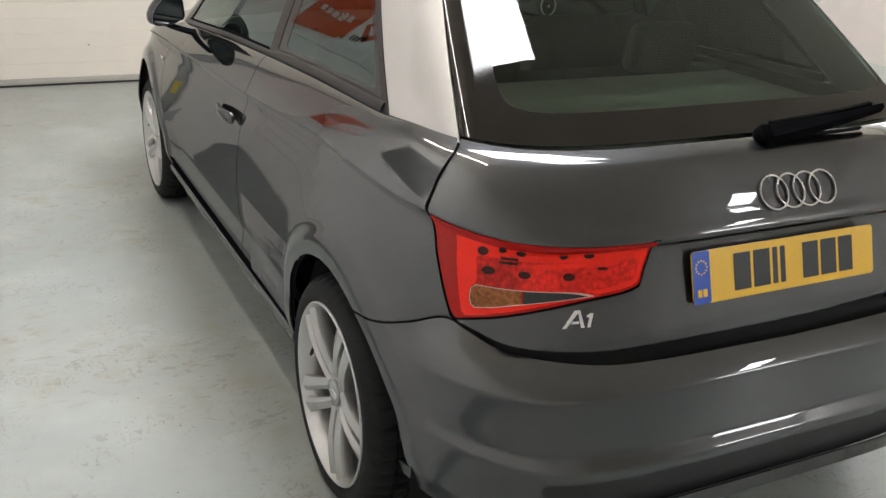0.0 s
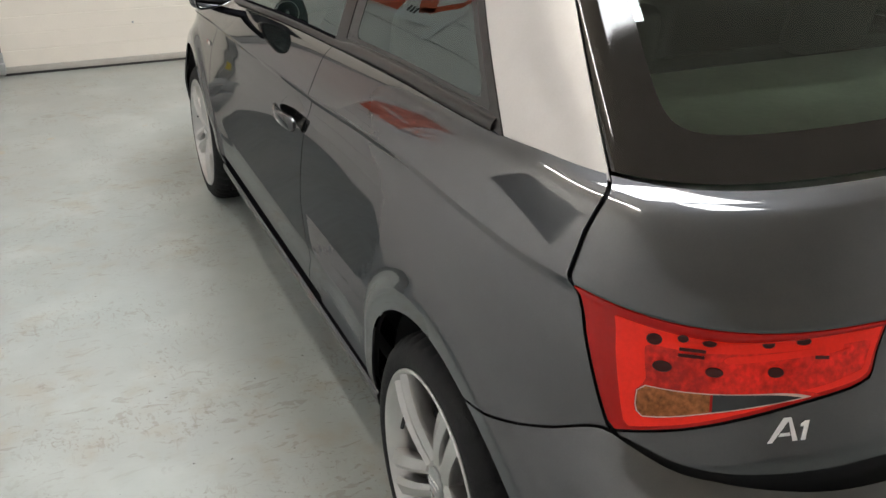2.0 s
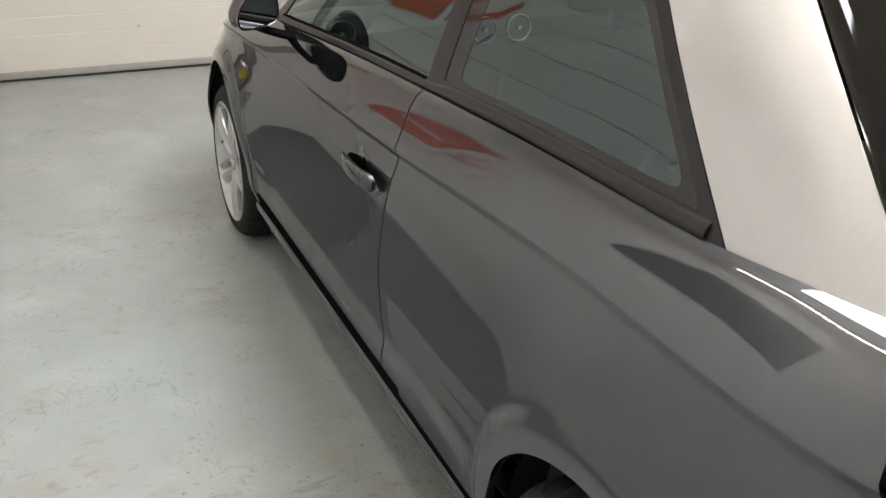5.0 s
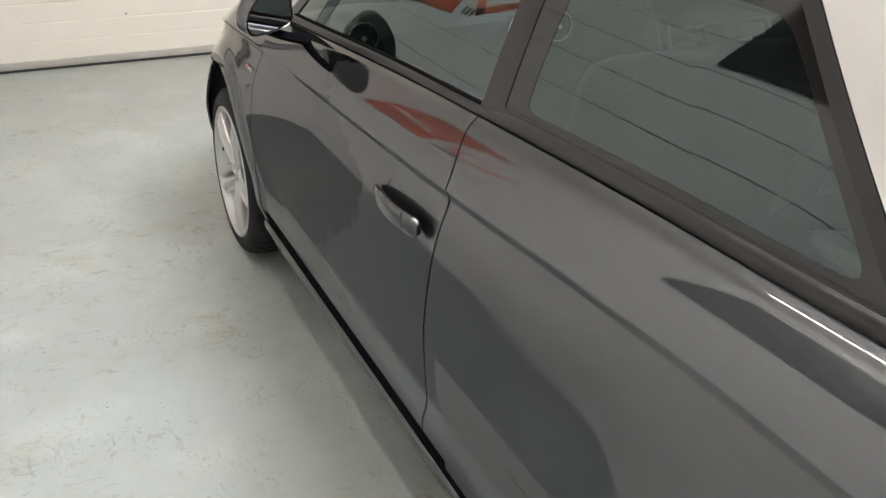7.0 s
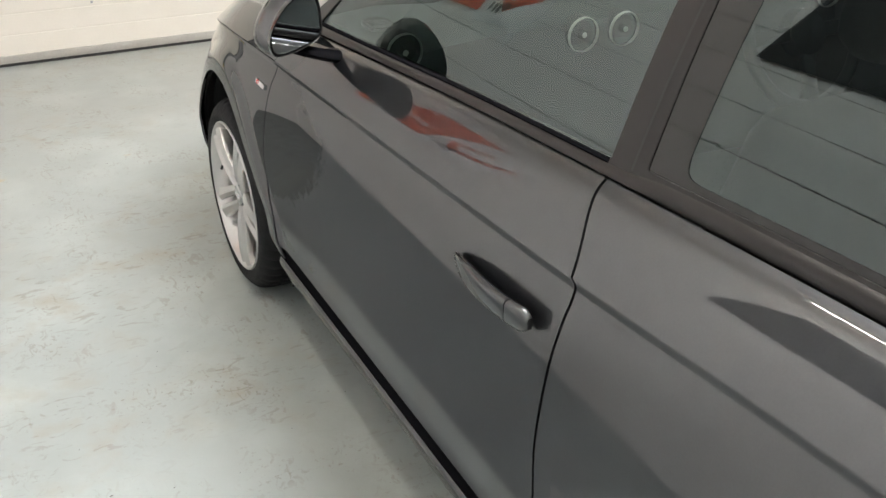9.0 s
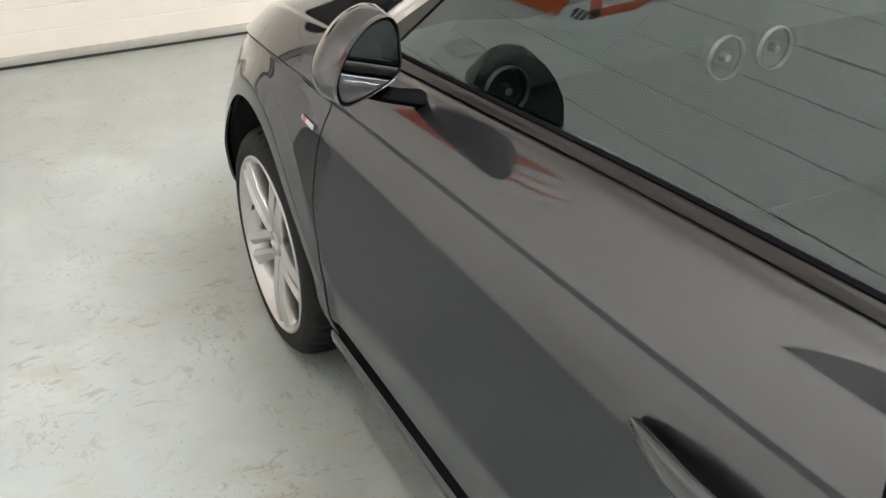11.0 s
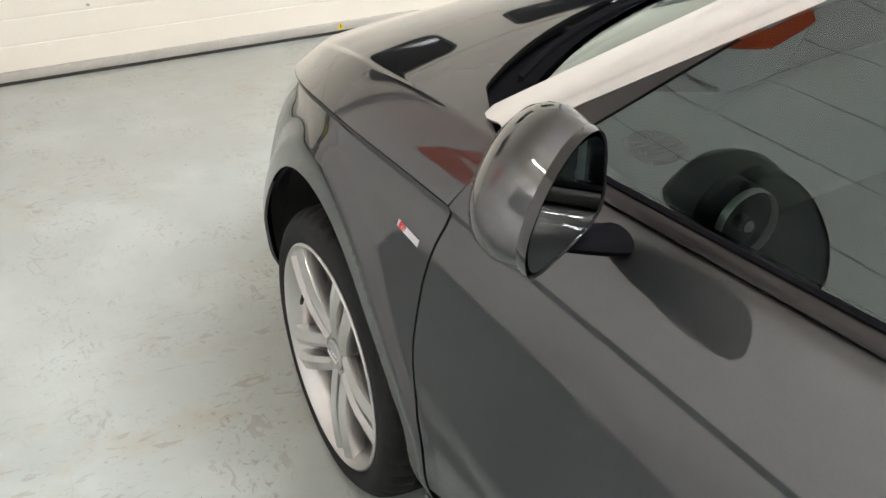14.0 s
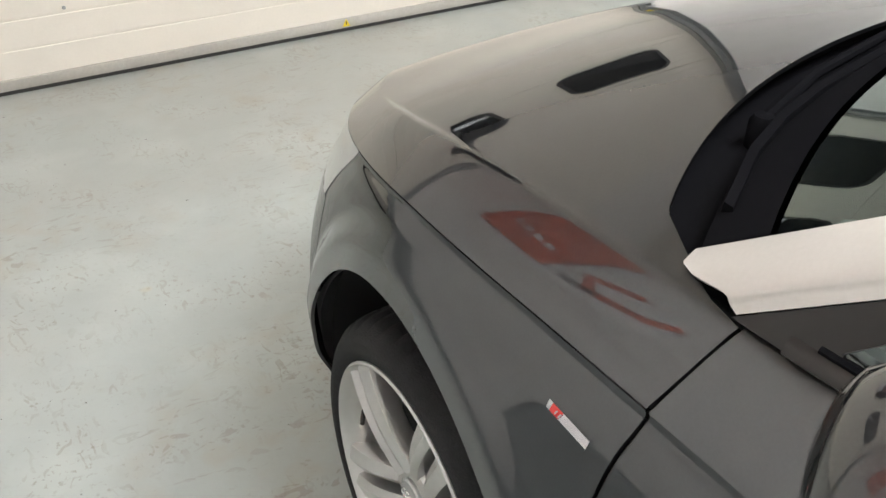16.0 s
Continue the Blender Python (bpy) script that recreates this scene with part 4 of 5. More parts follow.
# the west wall's long painted courses, with chipped joints
COURSE = 0.232
rng = random.Random(4)
for row in range(16):
    z0, z1 = 0.0024 + COURSE * row, min(COURSE * (row + 1) - 0.0024, TOP)
    bm = bmesh.new()
    n = 620
    lo, hi = [], []
    for k in range(n + 1):
        yy = Y0 + (Y1 - Y0) * k / n
        nick = lambda: 0.008 * max(0, rng.random() - 0.93) / 0.07
        a, b = z0 + nick(), z1 - nick()
        wob = 0.0015 * math.sin(yy * 1.7 + row)
        lo.append([bm.verts.new((X0 - 0.013, yy, a)), bm.verts.new((X0 - 0.002 + wob, yy, a)), bm.verts.new((X0 + wob, yy, a + 0.003))])
        hi.append([bm.verts.new((X0 + wob, yy, b - 0.003)), bm.verts.new((X0 - 0.002 + wob, yy, b)), bm.verts.new((X0 - 0.013, yy, b))])
    for k in range(n):
        for q in (lo, hi):
            for i in range(2):
                bm.faces.new((q[k][i], q[k][i + 1], q[k + 1][i + 1], q[k + 1][i]))
        bm.faces.new((lo[k][2], hi[k][0], hi[k + 1][0], lo[k + 1][2]))
    part("course", bm, BLOCK, wall_west, smooth=False)


# banners and a dark panel on the block wall
def wall_sheet(name, outline, mat, label, category, off=0.012, group="", dy=0.0, dz=0.0):
    outline = [(a + dy, c + dz) for a, c in outline]
    ob = slab(outline, 0.004, Matrix.Translation((X0 + off, 0, 0)) @ Matrix(((0, 0, 1, 0), (1, 0, 0, 0), (0, 1, 0, 0), (0, 0, 0, 1))))
    o = part(name, ob, mat, smooth=False)
    return tagged(o, label, category, group)


def on_sheet(name, outline, mat, parent, label=""):
    outline = [(a + DY, c + DZ) for a, c in outline]
    return part(name, slab(outline, 0.002, Matrix.Translation((X0 + 0.0165, 0, 0)) @ Matrix(((0, 0, 1, 0), (1, 0, 0, 0), (0, 1, 0, 0), (0, 0, 0, 1)))), mat, parent, label, smooth=False)


DY, DZ = 0.52, 0.03
banner = wall_sheet("banner", [(3.52, 1.50), (4.36, 1.46), (4.36, 2.40), (3.52, 2.40)], ORANGE, "orange hanging banner with white script", "banner", dy=DY - 0.0, dz=DZ)
for k in range(4):
    y0 = 3.66 + 0.14 * k
    on_sheet("script_bar", [(y0, 1.70 + 0.015 * k), (y0 + 0.10, 1.71 + 0.015 * k), (y0 + 0.12, 1.80 + 0.012 * k), (y0 + 0.03, 1.78 + 0.015 * k)], WHITE, banner)
sheet = wall_sheet("banner", [(2.87, 1.67), (2.97, 1.34), (3.05, 1.47), (3.50, 1.42), (3.50, 2.27), (3.0, 2.27)], WHITE, "creased white banner with a red mark", "banner", dy=DY, dz=DZ)
for pts in ([(3.42, 1.75), (3.36, 1.80), (3.18, 1.60), (3.24, 1.55)], [(3.24, 1.55), (3.28, 1.61), (3.02, 1.78), (2.98, 1.72)], [(3.02, 1.78), (2.98, 1.72), (2.90, 1.90), (2.95, 1.95)], [(3.36, 1.80), (3.30, 1.76), (3.14, 1.95), (3.20, 1.99)]):
    on_sheet("red_stroke", pts, ORANGE, sheet)
for k in range(3):
    on_sheet("ink_bar", [(3.38 - 0.05 * k, 1.53), (3.41 - 0.05 * k, 1.53), (3.41 - 0.05 * k, 1.60), (3.38 - 0.05 * k, 1.60)], INK, sheet)
panel = wall_sheet("wall_screen", [(0.50, 1.98), (2.22, 1.90), (2.22, 2.75), (0.50, 2.83)], DARKPANEL, "large dark flat panel on the block wall", "panel")
board = part("sign_board", box(3.9, 5.3, Y1 - 0.014, Y1 - 0.003, 0.12, 1.7, 0.002), ORANGE)
tagged(board, "orange sign board with pale letters on the wall", "sign")
for x0 in (4.1, 4.5, 4.9):
    part("letter_bar", slab(round_rect(x0, x0 + 0.22, 0.62, 0.95, 0.05), 0.002, Matrix.Translation((0, Y1 - 0.0145, 0)) @ pose(0, 0, 0, 90, 0, 0)), WHITE, board)


# ---- wheels ----
def spoke(a, off0, off1, w0, w1):
    """One limb of a twin spoke, broad at the rim, with a flat face and deep flanks."""
    sec = []
    for k in range(11):
        t = k / 10
        r = 0.040 + (0.224 - 0.040) * t
        off = off0 + (off1 - off0) * t
        w = (w0 + (w1 - w0) * t ** 1.6) / 2
        d = 0.016 - 0.014 * t - 0.009 * math.sin(t * math.pi)
        ring = []
        side_ = 1 if off1 > 0 else -1
        for lx, lw in ((d + 0.038, -w * 0.75), (d + 0.012, -w), (d + 0.004, -w * 0.90), (d - 0.004, -side_ * w * 0.25), (d + 0.004, w * 0.90), (d + 0.012, w), (d + 0.038, w * 0.75)):
            c, s_ = math.cos(a), math.sin(a)
            ring.append((lx, r * c - (off + lw) * s_, r * s_ + (off + lw) * c))
        sec.append(ring)
    return sweep(sec)


def wheel_pieces():
    """The meshes of a wheel with its outer face at x = 0, looking along -x: the rim first."""
    out = []

    def add(name, bm, mat, label=""):
        me = bpy.data.meshes.new(name)
        bmesh.ops.recalc_face_normals(bm, faces=bm.faces)
        bm.to_mesh(me)
        bm.free()
        me.shade_smooth()
        me.set_sharp_from_angle(angle=radians(34))
        me.materials.append(mat)
        out.append((name, me, label))

    add("wheel", lathe([(0.16, 0.205), (0.06, 0.203), (0.03, 0.208), (0.012, 0.216), (0.004, 0.222), (-0.004, 0.226), (-0.007, 0.230), (-0.004, 0.234), (0.006, 0.234), (0.16, 0.226)], 96), ALLOY, "silver twin-spoke alloy wheel")
    prof = [(0.150, 0.226), (0.02, 0.226), (0.004, 0.228), (-0.003, 0.236), (-0.007, 0.252), (-0.005, 0.268), (0.004, 0.282), (0.016, 0.293), (0.032, 0.2985), (0.054, 0.3015),
            (0.056, 0.295), (0.063, 0.295), (0.065, 0.302), (0.096, 0.3025), (0.098, 0.295), (0.106, 0.295), (0.108, 0.302), (0.150, 0.3), (0.185, 0.292), (0.198, 0.27), (0.195, 0.235)]
    bm, rings, n = bmesh.new(), [], 180
    for k in range(n):
        a, g = 2 * math.pi * k / n, 0.006 if k % 4 == 0 else 0.0
        rings.append([bm.verts.new((h, (r - g * (r > 0.29 and h < 0.15)) * math.cos(a), (r - g * (r > 0.29 and h < 0.15)) * math.sin(a))) for h, r in prof])
    for k in range(n):
        a, b = rings[k], rings[(k + 1) % n]
        for i in range(len(prof) - 1):
            bm.faces.new((a[i], a[i + 1], b[i + 1], b[i]))
    add("tyre", bm, RUBBER, "low-profile black tyre with tread blocks")
    for k in range(5):
        a = 2 * math.pi * k / 5 - radians(29)
        for sgn in (-1, 1):
            add("spoke", spoke(a, sgn * 0.024, sgn * 0.029, 0.030, 0.046), ALLOY)
        add("wheel_bolt", lathe([(0.034, 0.0), (0.034, 0.0105), (0.030, 0.0105), (0.030, 0.007), (0.036, 0.0)], 12, m=Matrix.Translation((0, 0.05 * math.cos(a + 0.63), 0.05 * math.sin(a + 0.63)))), DISC)
    add("hub", lathe([(0.11, 0.070), (0.028, 0.066), (0.021, 0.058), (0.018, 0.034), (0.06, 0.03)], 48), ALLOY)
    add("centre_cap", lathe([(0.03, 0.033), (0.014, 0.033), (0.011, 0.030), (0.010, 0.018), (0.010, 0.0)], 40), STEEL, "grey centre cap")
    for k in range(4):
        add("cap_ring", lathe([(0.0098, 0.0075), (0.0085, 0.0082), (0.0085, 0.0092), (0.0098, 0.0098)], 24, m=Matrix.Translation((0, (k - 1.5) * 0.0115, 0))), CHROME)
    add("valve", tube([(0.03, 0.194, 0.032), (0.022, 0.186, 0.030), (0.014, 0.176, 0.027), (0.008, 0.166, 0.024)], [0.0055, 0.0055, 0.0045, 0.004]), BLACK, "black tyre valve")
    add("brake_disc", lathe([(0.108, 0.03), (0.100, 0.06), (0.100, 0.135), (0.108, 0.135), (0.108, 0.03)], 64), DISC, "steel brake disc")
    # near-black disc added behind the spokes, so their gaps read as shaded
    add("spoke_gap_shade", lathe([(0.112, 0.0), (0.110, 0.15), (0.104, 0.2035)], 48), VOID)
    return out


FACE = 0.836
pieces = wheel_pieces()
for yc in (0.0, WHEELBASE):
    for turn in (0, 180):
        rim = None
        for name, me, label in pieces:
            ob = new(name, me)
            if label:
                tagged(ob, label)
            if rim is None:
                rim = ob
                rim.parent = car
                size, face = (0.94, FACE - 0.018) if yc else (1.0, FACE)
                rim.matrix_basis = pose(-face if turn == 0 else face, yc * 1.007, 0.3025 * size, 0, 0, turn) @ Matrix.Scale(size, 4)
            else:
                ob.parent = rim
    for sx in (-1, 1):
        liner = bmesh.new()
        rows = []
        for k in range(33):
            a = radians(-25 + 230 * k / 32)
            rows.append([liner.verts.new((sx * h, yc + r * math.cos(a), AXLE_Z + r * math.sin(a))) for h, r in ((0.775, ARCH + 0.012), (0.55, ARCH + 0.012), (0.55, 0.02))])
        for a, b in zip(rows, rows[1:]):
            for i in range(2):
                liner.faces.new((a[i], a[i + 1], b[i + 1], b[i]))
        part("arch_liner", liner, VOID, car)

# ---- sills, floor pan ----
for sx in (-1, 1):
    secs = []
    for k in range(25):
        yy = 0.36 + (2.10 - 0.36) * k / 24
        lift = 0.018 * (1 - (yy - 0.36) / 1.74)
        secs.append([(sx * a, yy, b + lift) for a, b in ((0.785, 0.276), (0.8105, 0.276), (0.814, 0.273), (0.8155, 0.266), (0.812, 0.246), (0.803, 0.222), (0.785, 0.2))])
    part("side_skirt", sweep(secs), PAINT, car, "grey side skirt below the door")
for sx in (-1, 1):
    # black strip stands in for the shaded gap between door and skirt
    part("sill_gap_shade", sweep([[(sx * a, yy, b + 0.018 * (1 - (yy - 0.36) / 1.74)) for a, b in ((0.775, 0.335), (0.803, 0.335), (0.808, 0.30), (0.810, 0.285), (0.810, 0.276), (0.775, 0.276))] for yy in (0.36, 0.9, 1.5, 2.10)]), FOOT, car, "black strip standing in for the shaded gap below the door")
part("floor_pan", box(-0.70, 0.70, -0.45, 2.85, 0.19, 0.24), VOID, car, smooth=False)


def on_tail(x, zz, out=0.0):
    """The tailgate's surface at x and height: place, and the slope that a flat piece on it takes."""
    f = lambda q: REAR_C - (REAR_C - float(tail_y(q))) * (1 - (abs(x) / 0.81) ** REAR_N) ** (1 / REAR_N)
    yy, slope = f(zz), (f(zz + 0.03) - f(zz - 0.03)) / 0.06
    tilt = math.degrees(math.atan(slope))
    return Matrix.Translation((x, yy, zz)) @ pose(0, 0, 0, 90 - tilt, 0, 0) @ Matrix.Translation((0, 0, out))


# ---- tail: plate, badges, wiper ----
plate_m = Matrix.Translation((0, -0.5855, 0.776)) @ pose(0, 0, 0, 90 - 17.5, 0, 0)


plate = part("number_plate", slab(round_rect(-0.26, 0.26, -0.0555, 0.0555, 0.008), 0.004, plate_m), YELLOW, car, "yellow rear number plate with a blue band")
part("blue_band", slab(round_rect(-0.2598, -0.214, -0.0553, 0.0553, 0.006), 0.0006, plate_m @ Matrix.Translation((0, 0, 0.004))), BLUE, plate, "blue band with a ring of yellow stars")
for k in range(12):
    a = k * math.pi / 6
    part("star", slab([(-0.2368 + 0.014 * math.cos(a) + 0.0022 * math.cos(b), 0.021 + 0.014 * math.sin(a) + 0.0022 * math.sin(b)) for b in (0, 1.26, 2.51, 3.77, 5.03)], 0.0004, plate_m @ Matrix.Translation((0, 0, 0.0048))), YELLOW, plate)
for x0, x1 in ((-0.249, -0.238), (-0.235, -0.224)):
    part("country_bar", slab(round_rect(x0, x1, -0.041, -0.025, 0.002), 0.0004, plate_m @ Matrix.Translation((0, 0, 0.0048))), YELLOW, plate)
for x0, w in ((-0.150, 0.046), (-0.096, 0.046), (-0.042, 0.014), (-0.020, 0.014), (0.045, 0.046), (0.099, 0.046), (0.153, 0.042)):
    part("plate_bar", slab(round_rect(x0, x0 + w, -0.0395, 0.0395, 0.002), 0.0005, plate_m @ Matrix.Translation((0, 0, 0.0042))), INK, plate)
for k in range(4):
    m = on_tail(-0.024 + 0.047 * k, 0.922, 0.002)
    part("badge_ring", lathe([(0.0, 0.0355), (0.004, 0.036), (0.005, 0.038), (0.004, 0.0402), (0.0, 0.0408)], 48, "z", m=m), CHROME, car, "chrome badge ring")
m = on_tail(-0.525, 0.722, 0.001)
m = Matrix.Translation(m.translation) @ pose(0, 0, 0, 0, 0, -13) @ Matrix.Translation(-m.translation) @ m
for pts in ([(-0.030, -0.018), (-0.022, -0.018), (0.004, 0.012), (0.001, 0.017), (-0.004, 0.017)], [(0.001, 0.017), (0.004, 0.010), (0.009, -0.018), (0.017, -0.018), (0.008, 0.017)],
            [(-0.013, -0.010), (0.006, -0.010), (0.005, -0.005), (-0.009, -0.005)], [(0.022, -0.018), (0.029, -0.018), (0.036, 0.010), (0.029, 0.010), (0.022, 0.006), (0.022, 0.002), (0.027, 0.002)]):
    part("model_mark", slab(pts, 0.003, m), CHROME, car, "small chrome mark on the tailgate")
for sx in (-1, 1):
    part("parking_sensor", lathe([(0.0, 0.0), (0.0, 0.012), (-0.004, 0.013)], 24, "z", m=Matrix.Translation((sx * 0.60, -0.603, 0.54)) @ pose(0, 0, 0, 90, 0, sx * 32)), PAINT, car)
wp = part("rear_wiper", sweep([[(0.0 + k * 0.047, -0.452 + 0.02 * (k / 8) ** 2 + dy, 1.028 + 0.004 * k + dz) for dy, dz in ((-0.020 + 0.0014 * k, -0.024 + 0.002 * k), (-0.034 + 0.0025 * k, 0.004), (-0.016 + 0.001 * k, 0.026 - 0.0017 * k), (0.014 - 0.0008 * k, 0.016 - 0.0015 * k), (0.012, -0.014))] for k in range(9)]), FOOT, car, "black rear wiper arm")
part("wiper_cap", lathe([(-0.02, 0.0), (-0.018, 0.020), (0.002, 0.022), (0.006, 0.018), (0.008, 0.0)], 24, "z", m=Matrix.Translation((0.005, -0.455, 1.03)) @ pose(0, 0, 0, 50, 0, 0)), FOOT, wp)
part("wiper_blade", sweep([[(0.05 + k * 0.05, -0.420 + 0.035 * (k / 7) ** 2 + dy, 1.040 + 0.0022 * k + dz) for dy, dz in ((-0.006, -0.006), (-0.006, 0.005), (0.006, 0.005), (0.004, -0.01))] for k in range(8)]), FOOT, wp)

# ---- flank: handle, badge, mirrors ----
for sx in (-1, 1):
    def bowl_point(u, w, lift=0.0):
        # u forward, w up, both -1 to 1 over the oval mouth
        rim_z = 0.776 + 0.039 * w
        skin_x = float(side_x((rim_z - LOW) / (float(crease_z(1.025)) - LOW)))
        deep = 0.017 * max(0.0, 1 - u * u - w * w) ** 0.5
        return (sx * (skin_x - 0.0005 - deep + lift), 1.025 + 0.069 * u, rim_z)
    bowl = bmesh.new()
    rows = [[bowl.verts.new(bowl_point(r * math.cos(2 * math.pi * j / 36), r * math.sin(2 * math.pi * j / 36))) for j in range(36)] for r in (1.0, 0.985, 0.95, 0.88, 0.75, 0.55, 0.3, 0.05)]
    for p, q in zip(rows, rows[1:]):
        for j in range(36):
            bowl.faces.new((p[j], p[(j + 1) % 36], q[(j + 1) % 36], q[j]))
    bowl_ob = part("handle_bowl", bowl, PAINT, car, "recessed bowl behind the door handle")
    latch = bmesh.new()
    rows = [[latch.verts.new(bowl_point(0.02 + 0.42 * k + (0.46 - 0.28 * k) * (j / 8 - 0.5) * 2, 0.42 - 0.85 * k, 0.002)) for j in range(9)] for k in [i / 6 for i in range(7)]]
    for p, q in zip(rows, rows[1:]):
        for j in range(8):
            latch.faces.new((p[j], p[j + 1], q[j + 1], q[j]))
    part("latch_opening", latch, FOOT, bowl_ob, "black latch opening")

    def grip(y0, y1, n, bulge):
        secs = []
        for k in range(n):
            yy = y0 + (y1 - y0) * k / (n - 1)
            q = (yy - 0.897) / (1.128 - 0.897)
            out = 0.8225 + bulge * math.sin(math.pi * min(max(0.12 + 0.88 * q, 0.02), 0.985)) ** 0.8
            zz = 0.779 - 0.008 * q
            end = min(1, max(1 - q, 0.002) / 0.30) ** 0.5 * min(1, max(q, 0.004) / 0.06) ** 0.4
            hgt = 0.0195 * (1 - 0.15 * q) * (0.2 + 0.8 * end)
            ring = []
            for j in range(20):
                a = 2 * math.pi * j / 20
                c, e = math.cos(a), math.sin(a)
                c, e = math.copysign(abs(c) ** 0.62, c), math.copysign(abs(e) ** 0.62, e)
                ring.append((sx * (out + 0.0085 * (0.3 + 0.7 * end) * c), yy, zz + hgt * e))
            secs.append(ring)
        return sweep(secs)
    h = part("door_handle", grip(0.9425, 1.128, 24, 0.021), PAINT, car, "grey pull handle")
    part("lock_cover", grip(0.897, 0.9405, 10, 0.021), PAINT, h)
    b = Matrix.Translation((sx * 0.8140, 2.1375, 0.7330)) @ pose(0, 0, 0, 0, -15.5 * sx, 0) @ pose(0, 0, 0, 90, 0, 90 * sx) @ pose(0, 0, 0, 0, -2, 0)
    flip = lambda pts: [(sx * -1 * a, c) for a, c in pts]
    badge = part("wing_badge", slab(flip([(-0.034, -0.0053), (0.033, -0.0053), (0.0345, 0.0053), (-0.0325, 0.0053)]), 0.004, b), CHROME, car, "chrome and red wing badge")
    part("badge_red", slab(flip([(-0.028, -0.0048), (-0.013, -0.0048), (-0.009, 0.0048), (-0.026, 0.0048)]), 0.0006, b @ Matrix.Translation((0, 0, 0.004))), RED, badge, "red enamel square")
    for k in range(2):
        part("badge_bar", slab(flip([(-0.020 + 0.006 * k, -0.003), (-0.018 + 0.006 * k, -0.003), (-0.015 + 0.006 * k, 0.003), (-0.017 + 0.006 * k, 0.003)]), 0.0005, b @ Matrix.Translation((0, 0, 0.0047))), CHROME, badge)

    # wing mirror: rounded outline, lofted forward
    knots = [(0.792, 0.944), (0.788, 0.988), (0.795, 1.022), (0.814, 1.038), (0.846, 1.037), (0.880, 1.020), (0.906, 0.993), (0.919, 0.962), (0.906, 0.932), (0.850, 0.930)]

    def rim_pts(n=48, grow=1.0):
        out = []
        for k in range(n):
            f = k / n * len(knots)
            i, t = int(f), f - int(f)
            q = [Vector(knots[(i + d) % len(knots)]) for d in (-1, 0, 1, 2)]
            c = 0.5 * ((2 * q[1]) + (q[2] - q[0]) * t + (2 * q[0] - 5 * q[1] + 4 * q[2] - q[3]) * t * t + (3 * q[1] - q[0] - 3 * q[2] + q[3]) * t ** 3)
            mid = Vector((0.868, 0.988))
            out.append(mid + (c - mid) * grow)
        return out

    def mirror_shell(stations):
        secs = []
        for yy, grow, dx, dz in stations:
            secs.append([(sx * (q.x + dx), yy + 0.03 + 0.5 * (0.868 - q.x), q.y + dz) for q in rim_pts(48, grow)])
        return sweep(secs)
    hs = part("mirror_housing", mirror_shell([(1.712, 0.99, 0, 0), (1.725, 1.03, 0.004, 0.002), (1.742, 1.06, 0.008, 0.004), (1.766, 1.02, 0.009, 0.002), (1.79, 0.91, 0.006, -0.003), (1.812, 0.72, 0.0, -0.010), (1.827, 0.46, -0.006, -0.016), (1.833, 0.15, -0.010, -0.02)]), PAINT, car, "grey wing mirror housing")
    part("mirror_rim", mirror_shell([(1.712, 0.93, 0, 0), (1.700, 0.955, 0, 0), (1.698, 0.985, 0, 0), (1.704, 1.003, 0, 0), (1.7115, 1.0, 0, 0)]), GLOSS_BLACK, hs, "gloss black mirror rim")
    part("mirror_glass", mirror_shell([(1.705, 0.90, 0, 0), (1.6985, 0.90, 0, 0)]), MIRROR, hs, "mirror glass")
    part("side_indicator", sweep([[(sx * (0.875 + 0.040 * math.sin(t * 1.5)), 1.735 - 0.018 * t + dy, 0.944 + 0.012 * t * t + dz) for dy, dz in ((0, -0.010), (0.016, -0.010), (0.016, -0.002), (0, -0.002))] for t in [k / 6 for k in range(7)]]), LAMP_CLEAR, hs, "clear indicator strip")
    part("mirror_foot", sweep([[(sx * (0.722 + 0.135 * t), 1.785 + (0.032 - 0.008 * t) * math.cos(a), 0.888 + 0.040 * t ** 1.5 + 0.012 * math.sin(a)) for a in [2 * math.pi * j / 16 for j in range(16)]] for t in [k / 8 for k in range(9)]]), FOOT, hs, "black mirror foot")

# ---- windscreen wipers ----
for pts, blade in (([(-0.485, 2.258, 0.925), (-0.375, 2.292, 0.945), (-0.19, 2.325, 0.958), (-0.02, 2.335, 0.962)], [(-0.645, 2.145, 0.916), (-0.56, 2.20, 0.928), (-0.49, 2.23, 0.938), (-0.42, 2.248, 0.948), (-0.27, 2.275, 0.958), (-0.10, 2.29, 0.966)]),
                   ([(0.10, 2.315, 0.945), (0.25, 2.29, 0.965), (0.45, 2.23, 0.955)], [(-0.10, 2.29, 0.962), (0.1, 2.29, 0.966), (0.3, 2.26, 0.960), (0.5, 2.19, 0.945)])):
    arm = part("wiper_arm", tube(pts, [0.009, 0.007, 0.006, 0.006][:len(pts)]), FOOT, car, "black windscreen wiper")
    part("wiper_pivot", lathe([(-0.03, 0.016), (0.0, 0.016), (0.008, 0.011), (0.010, 0.0)], 20, "z", m=Matrix.Translation(pts[0])), FOOT, arm)
    part("wiper_blade", sweep([[(Vector(q) + Vector((0, dy, dz))) for dy, dz in ((-0.009, -0.010), (-0.006, 0.009), (0.006, 0.009), (0.009, -0.010))] for q in blade]), FOOT, arm)

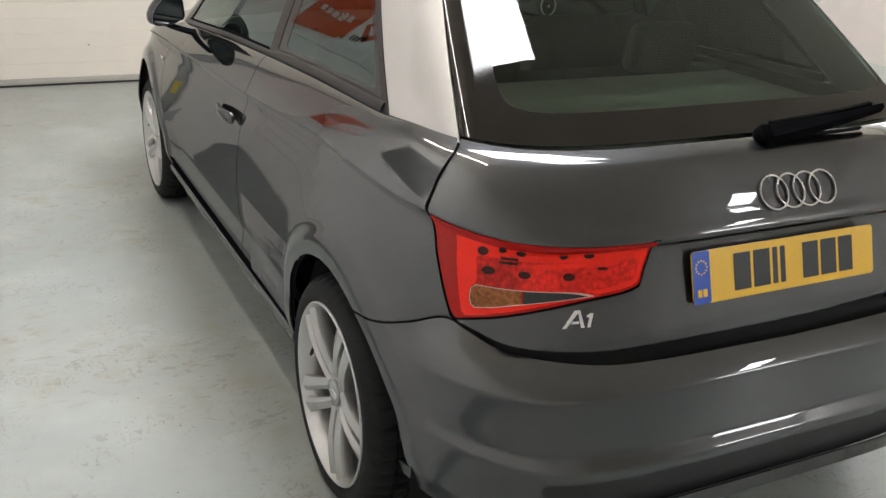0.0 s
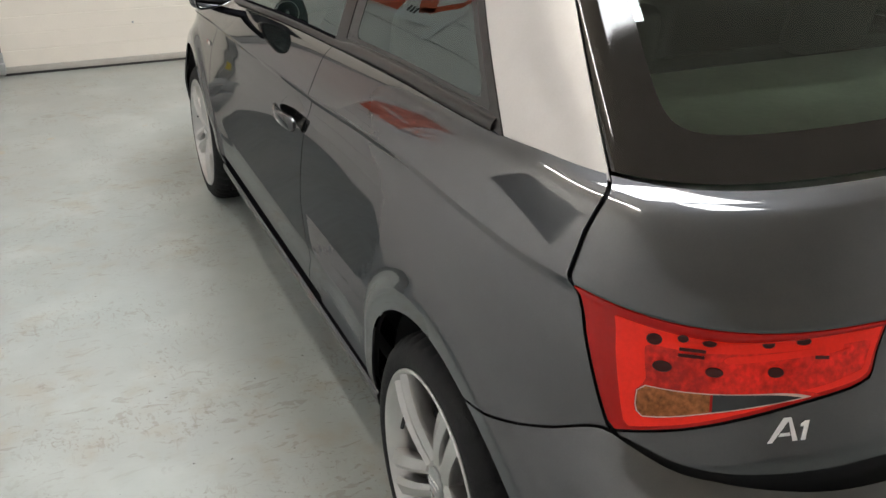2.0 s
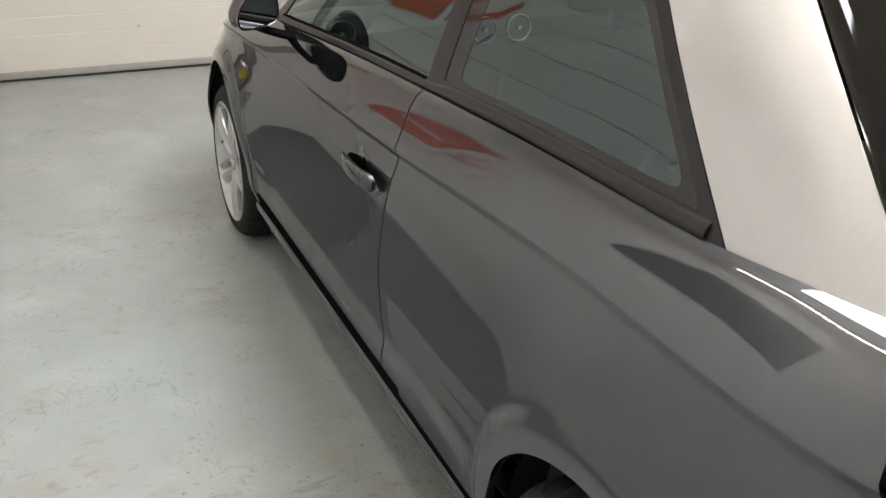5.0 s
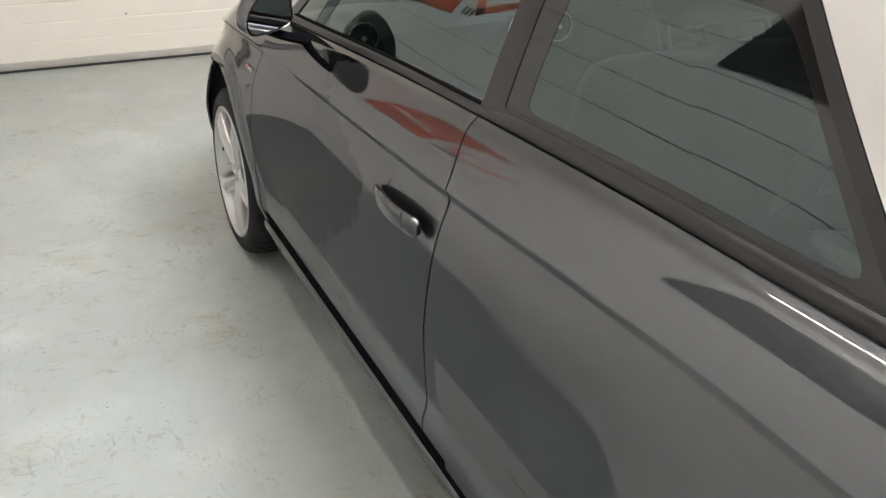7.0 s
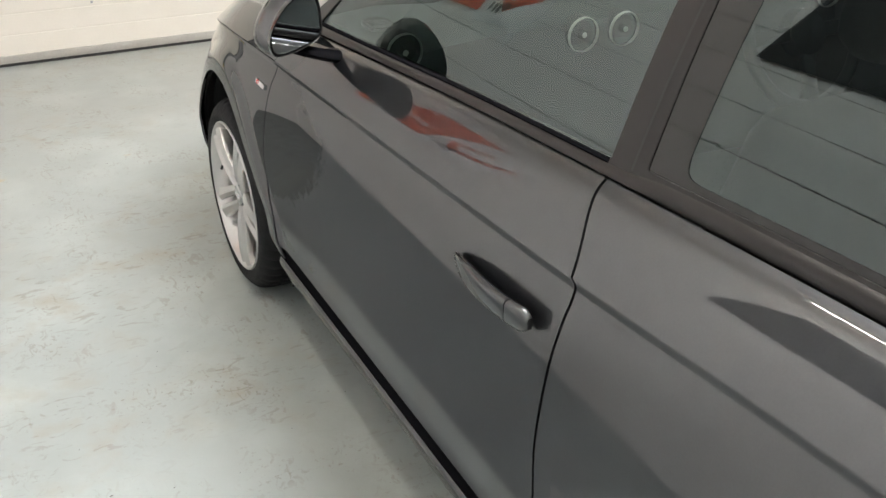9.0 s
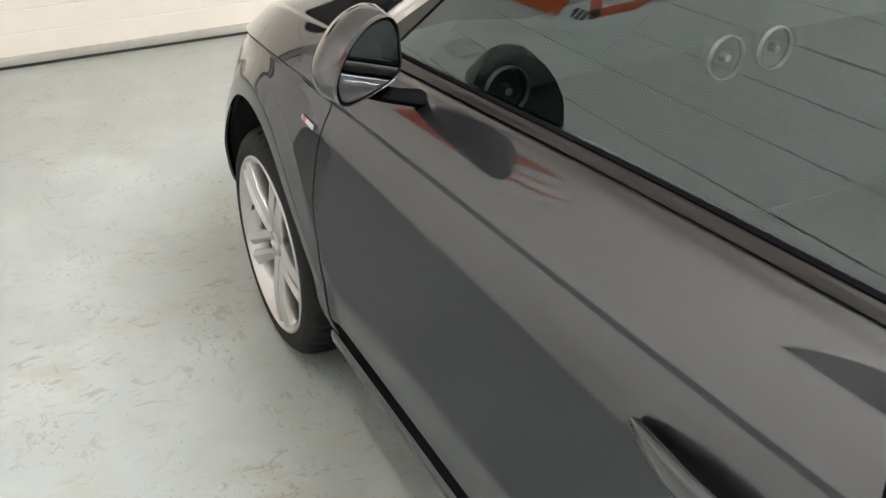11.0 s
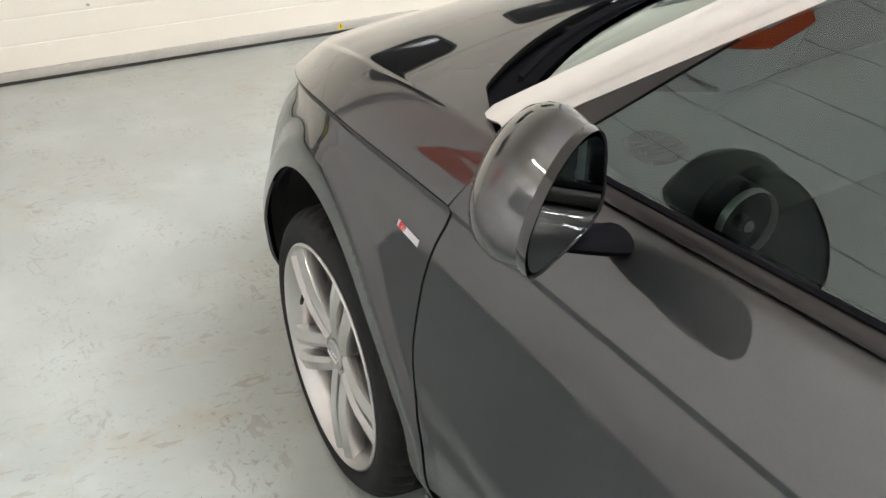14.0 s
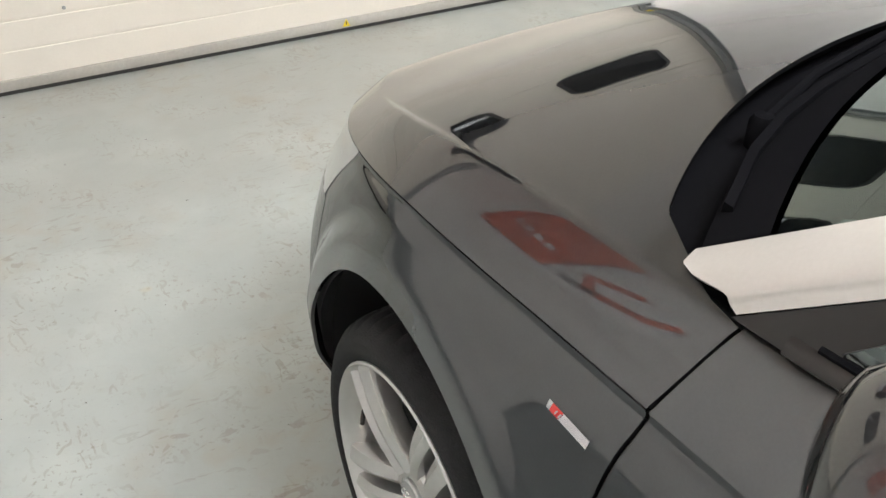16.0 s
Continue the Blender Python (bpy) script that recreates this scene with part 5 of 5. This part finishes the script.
# ---- cabin ----
dash = part("dashboard", sweep([[(x, yy, zz - 0.03 * (abs(x) / 0.66) ** 3) for yy, zz in ((2.14, 0.86), (2.10, 0.915), (1.95, 0.935), (1.82, 0.925), (1.765, 0.90), (1.755, 0.84), (1.80, 0.70), (1.85, 0.45), (2.15, 0.45))] for x in [-0.67 + 1.34 * k / 24 for k in range(25)]]), DASH, car, "dark dashboard with round air vents")
for x in (-0.616, -0.163, -0.047, 0.616):
    m = Matrix.Translation((x, 1.752, 0.875 if abs(x) < 0.5 else 0.893))
    turn = m @ pose(0, 0, 0, 90, 0, 0)
    vent = part("air_vent", lathe([(0.002, 0.0385), (0.010, 0.0388), (0.0112, 0.0394), (0.010, 0.0402), (0.002, 0.0408)], 48, "z", m=turn), SATIN, dash, "round air vent with a chrome ring")
    part("vent_barrel", lathe([(0.002, 0.0412), (-0.03, 0.0412)], 40, "z", m=turn), CABIN, dash)
    part("vent_knob", lathe([(0.0, 0.0), (0.012, 0.0), (0.01, 0.008), (-0.005, 0.010), (-0.005, 0.0315), (-0.012, 0.0315)], 24, "z", m=turn), CABIN, dash)
    part("knob_cap", lathe([(0.013, 0.0), (0.0125, 0.0055), (0.010, 0.007)], 16, "z", m=turn), SATIN, dash)
for sx in (-1, 1):
    for k in range(6):
        part("demister_slat", box(sx * 0.605 - 0.026, sx * 0.605 + 0.026, 1.884 + 0.010 * k, 1.888 + 0.010 * k, 0.900, 0.9165), CABIN, dash)
    part("demister_grille", lathe([(0.0, 0.0), (0.001, 0.03), (0.001, 0.034), (-0.004, 0.036)], 32, "z", m=Matrix.Translation((sx * 0.605, 1.911, 0.9125)) @ pose(0, 0, 0, 8, 0, 0)), INK, dash)


def seat(x, y):
    base = part("seat", box(x - 0.25, x + 0.25, y - 0.02, y + 0.5, 0.36, 0.56, 0.06, 3), FABRIC, car, "dark front seat")
    part("backrest", box(-0.25, 0.25, -0.07, 0.07, 0, 0.62, 0.06, 3, m=Matrix.Translation((x, y, 0.5)) @ pose(0, 0, 0, 18, 0, 0)), FABRIC, base)
    part("headrest", box(-0.14, 0.14, -0.05, 0.05, 0.66, 0.84, 0.045, 3, m=Matrix.Translation((x, y, 0.5)) @ pose(0, 0, 0, 14, 0, 0)), FABRIC, base)


seat(-0.36, 0.92)
seat(0.36, 0.92)
bench = part("rear_bench", box(-0.58, 0.58, 0.36, 0.8, 0.4, 0.58, 0.06, 3), FABRIC, car, "dark rear bench")
part("backrest", box(-0.58, 0.58, -0.07, 0.07, 0, 0.52, 0.06, 3, m=Matrix.Translation((0, 0.42, 0.5)) @ pose(0, 0, 0, 12, 0, 0)), FABRIC, bench)
for x in (-0.3, 0.3):
    part("headrest", box(x - 0.12, x + 0.12, -0.04, 0.04, 0.50, 0.66, 0.04, 3, m=Matrix.Translation((0, 0.42, 0.5)) @ pose(0, 0, 0, 12, 0, 0)), FABRIC, bench)
part("parcel_shelf", box(-0.56, 0.56, -0.36, 0.36, 0.965, 0.995, 0.012), SHELF, car, "grey parcel shelf")
part("cabin_floor", box(-0.74, 0.74, -0.3, 2.1, 0.30, 0.34), VOID, car, smooth=False)
for sx in (-1, 1):
    part("door_card", box(min(sx * 0.70, sx * 0.665), max(sx * 0.70, sx * 0.665), -0.05, 2.05, 0.32, 0.895, 0.012), CABIN, car)
wheel_m = Matrix.Translation((0.36, 1.58, 0.86)) @ pose(0, 0, 0, 68, 0, 0)
sw = part("steering_wheel", lathe([(0.016 * math.sin(a), 0.175 + 0.016 * math.cos(a)) for a in [2 * math.pi * k / 12 for k in range(12)]], 48, "z", m=wheel_m, closed=True), CABIN, car, "dark steering wheel")
for a in (0, 180, 270):
    part("wheel_spoke", box(0.03, 0.17, -0.018, 0.018, -0.01, 0.01, 0.005, m=wheel_m @ pose(0, 0, 0, 0, 0, a)), CABIN, sw)
part("airbag_cover", lathe([(-0.02, 0.0), (-0.02, 0.06), (0.015, 0.055), (0.025, 0.0)], 32, "z", m=wheel_m), CABIN, sw)
part("roof_lining", box(-0.5, 0.5, 0.25, 1.4, 1.325, 1.335), CABIN, car, smooth=False)
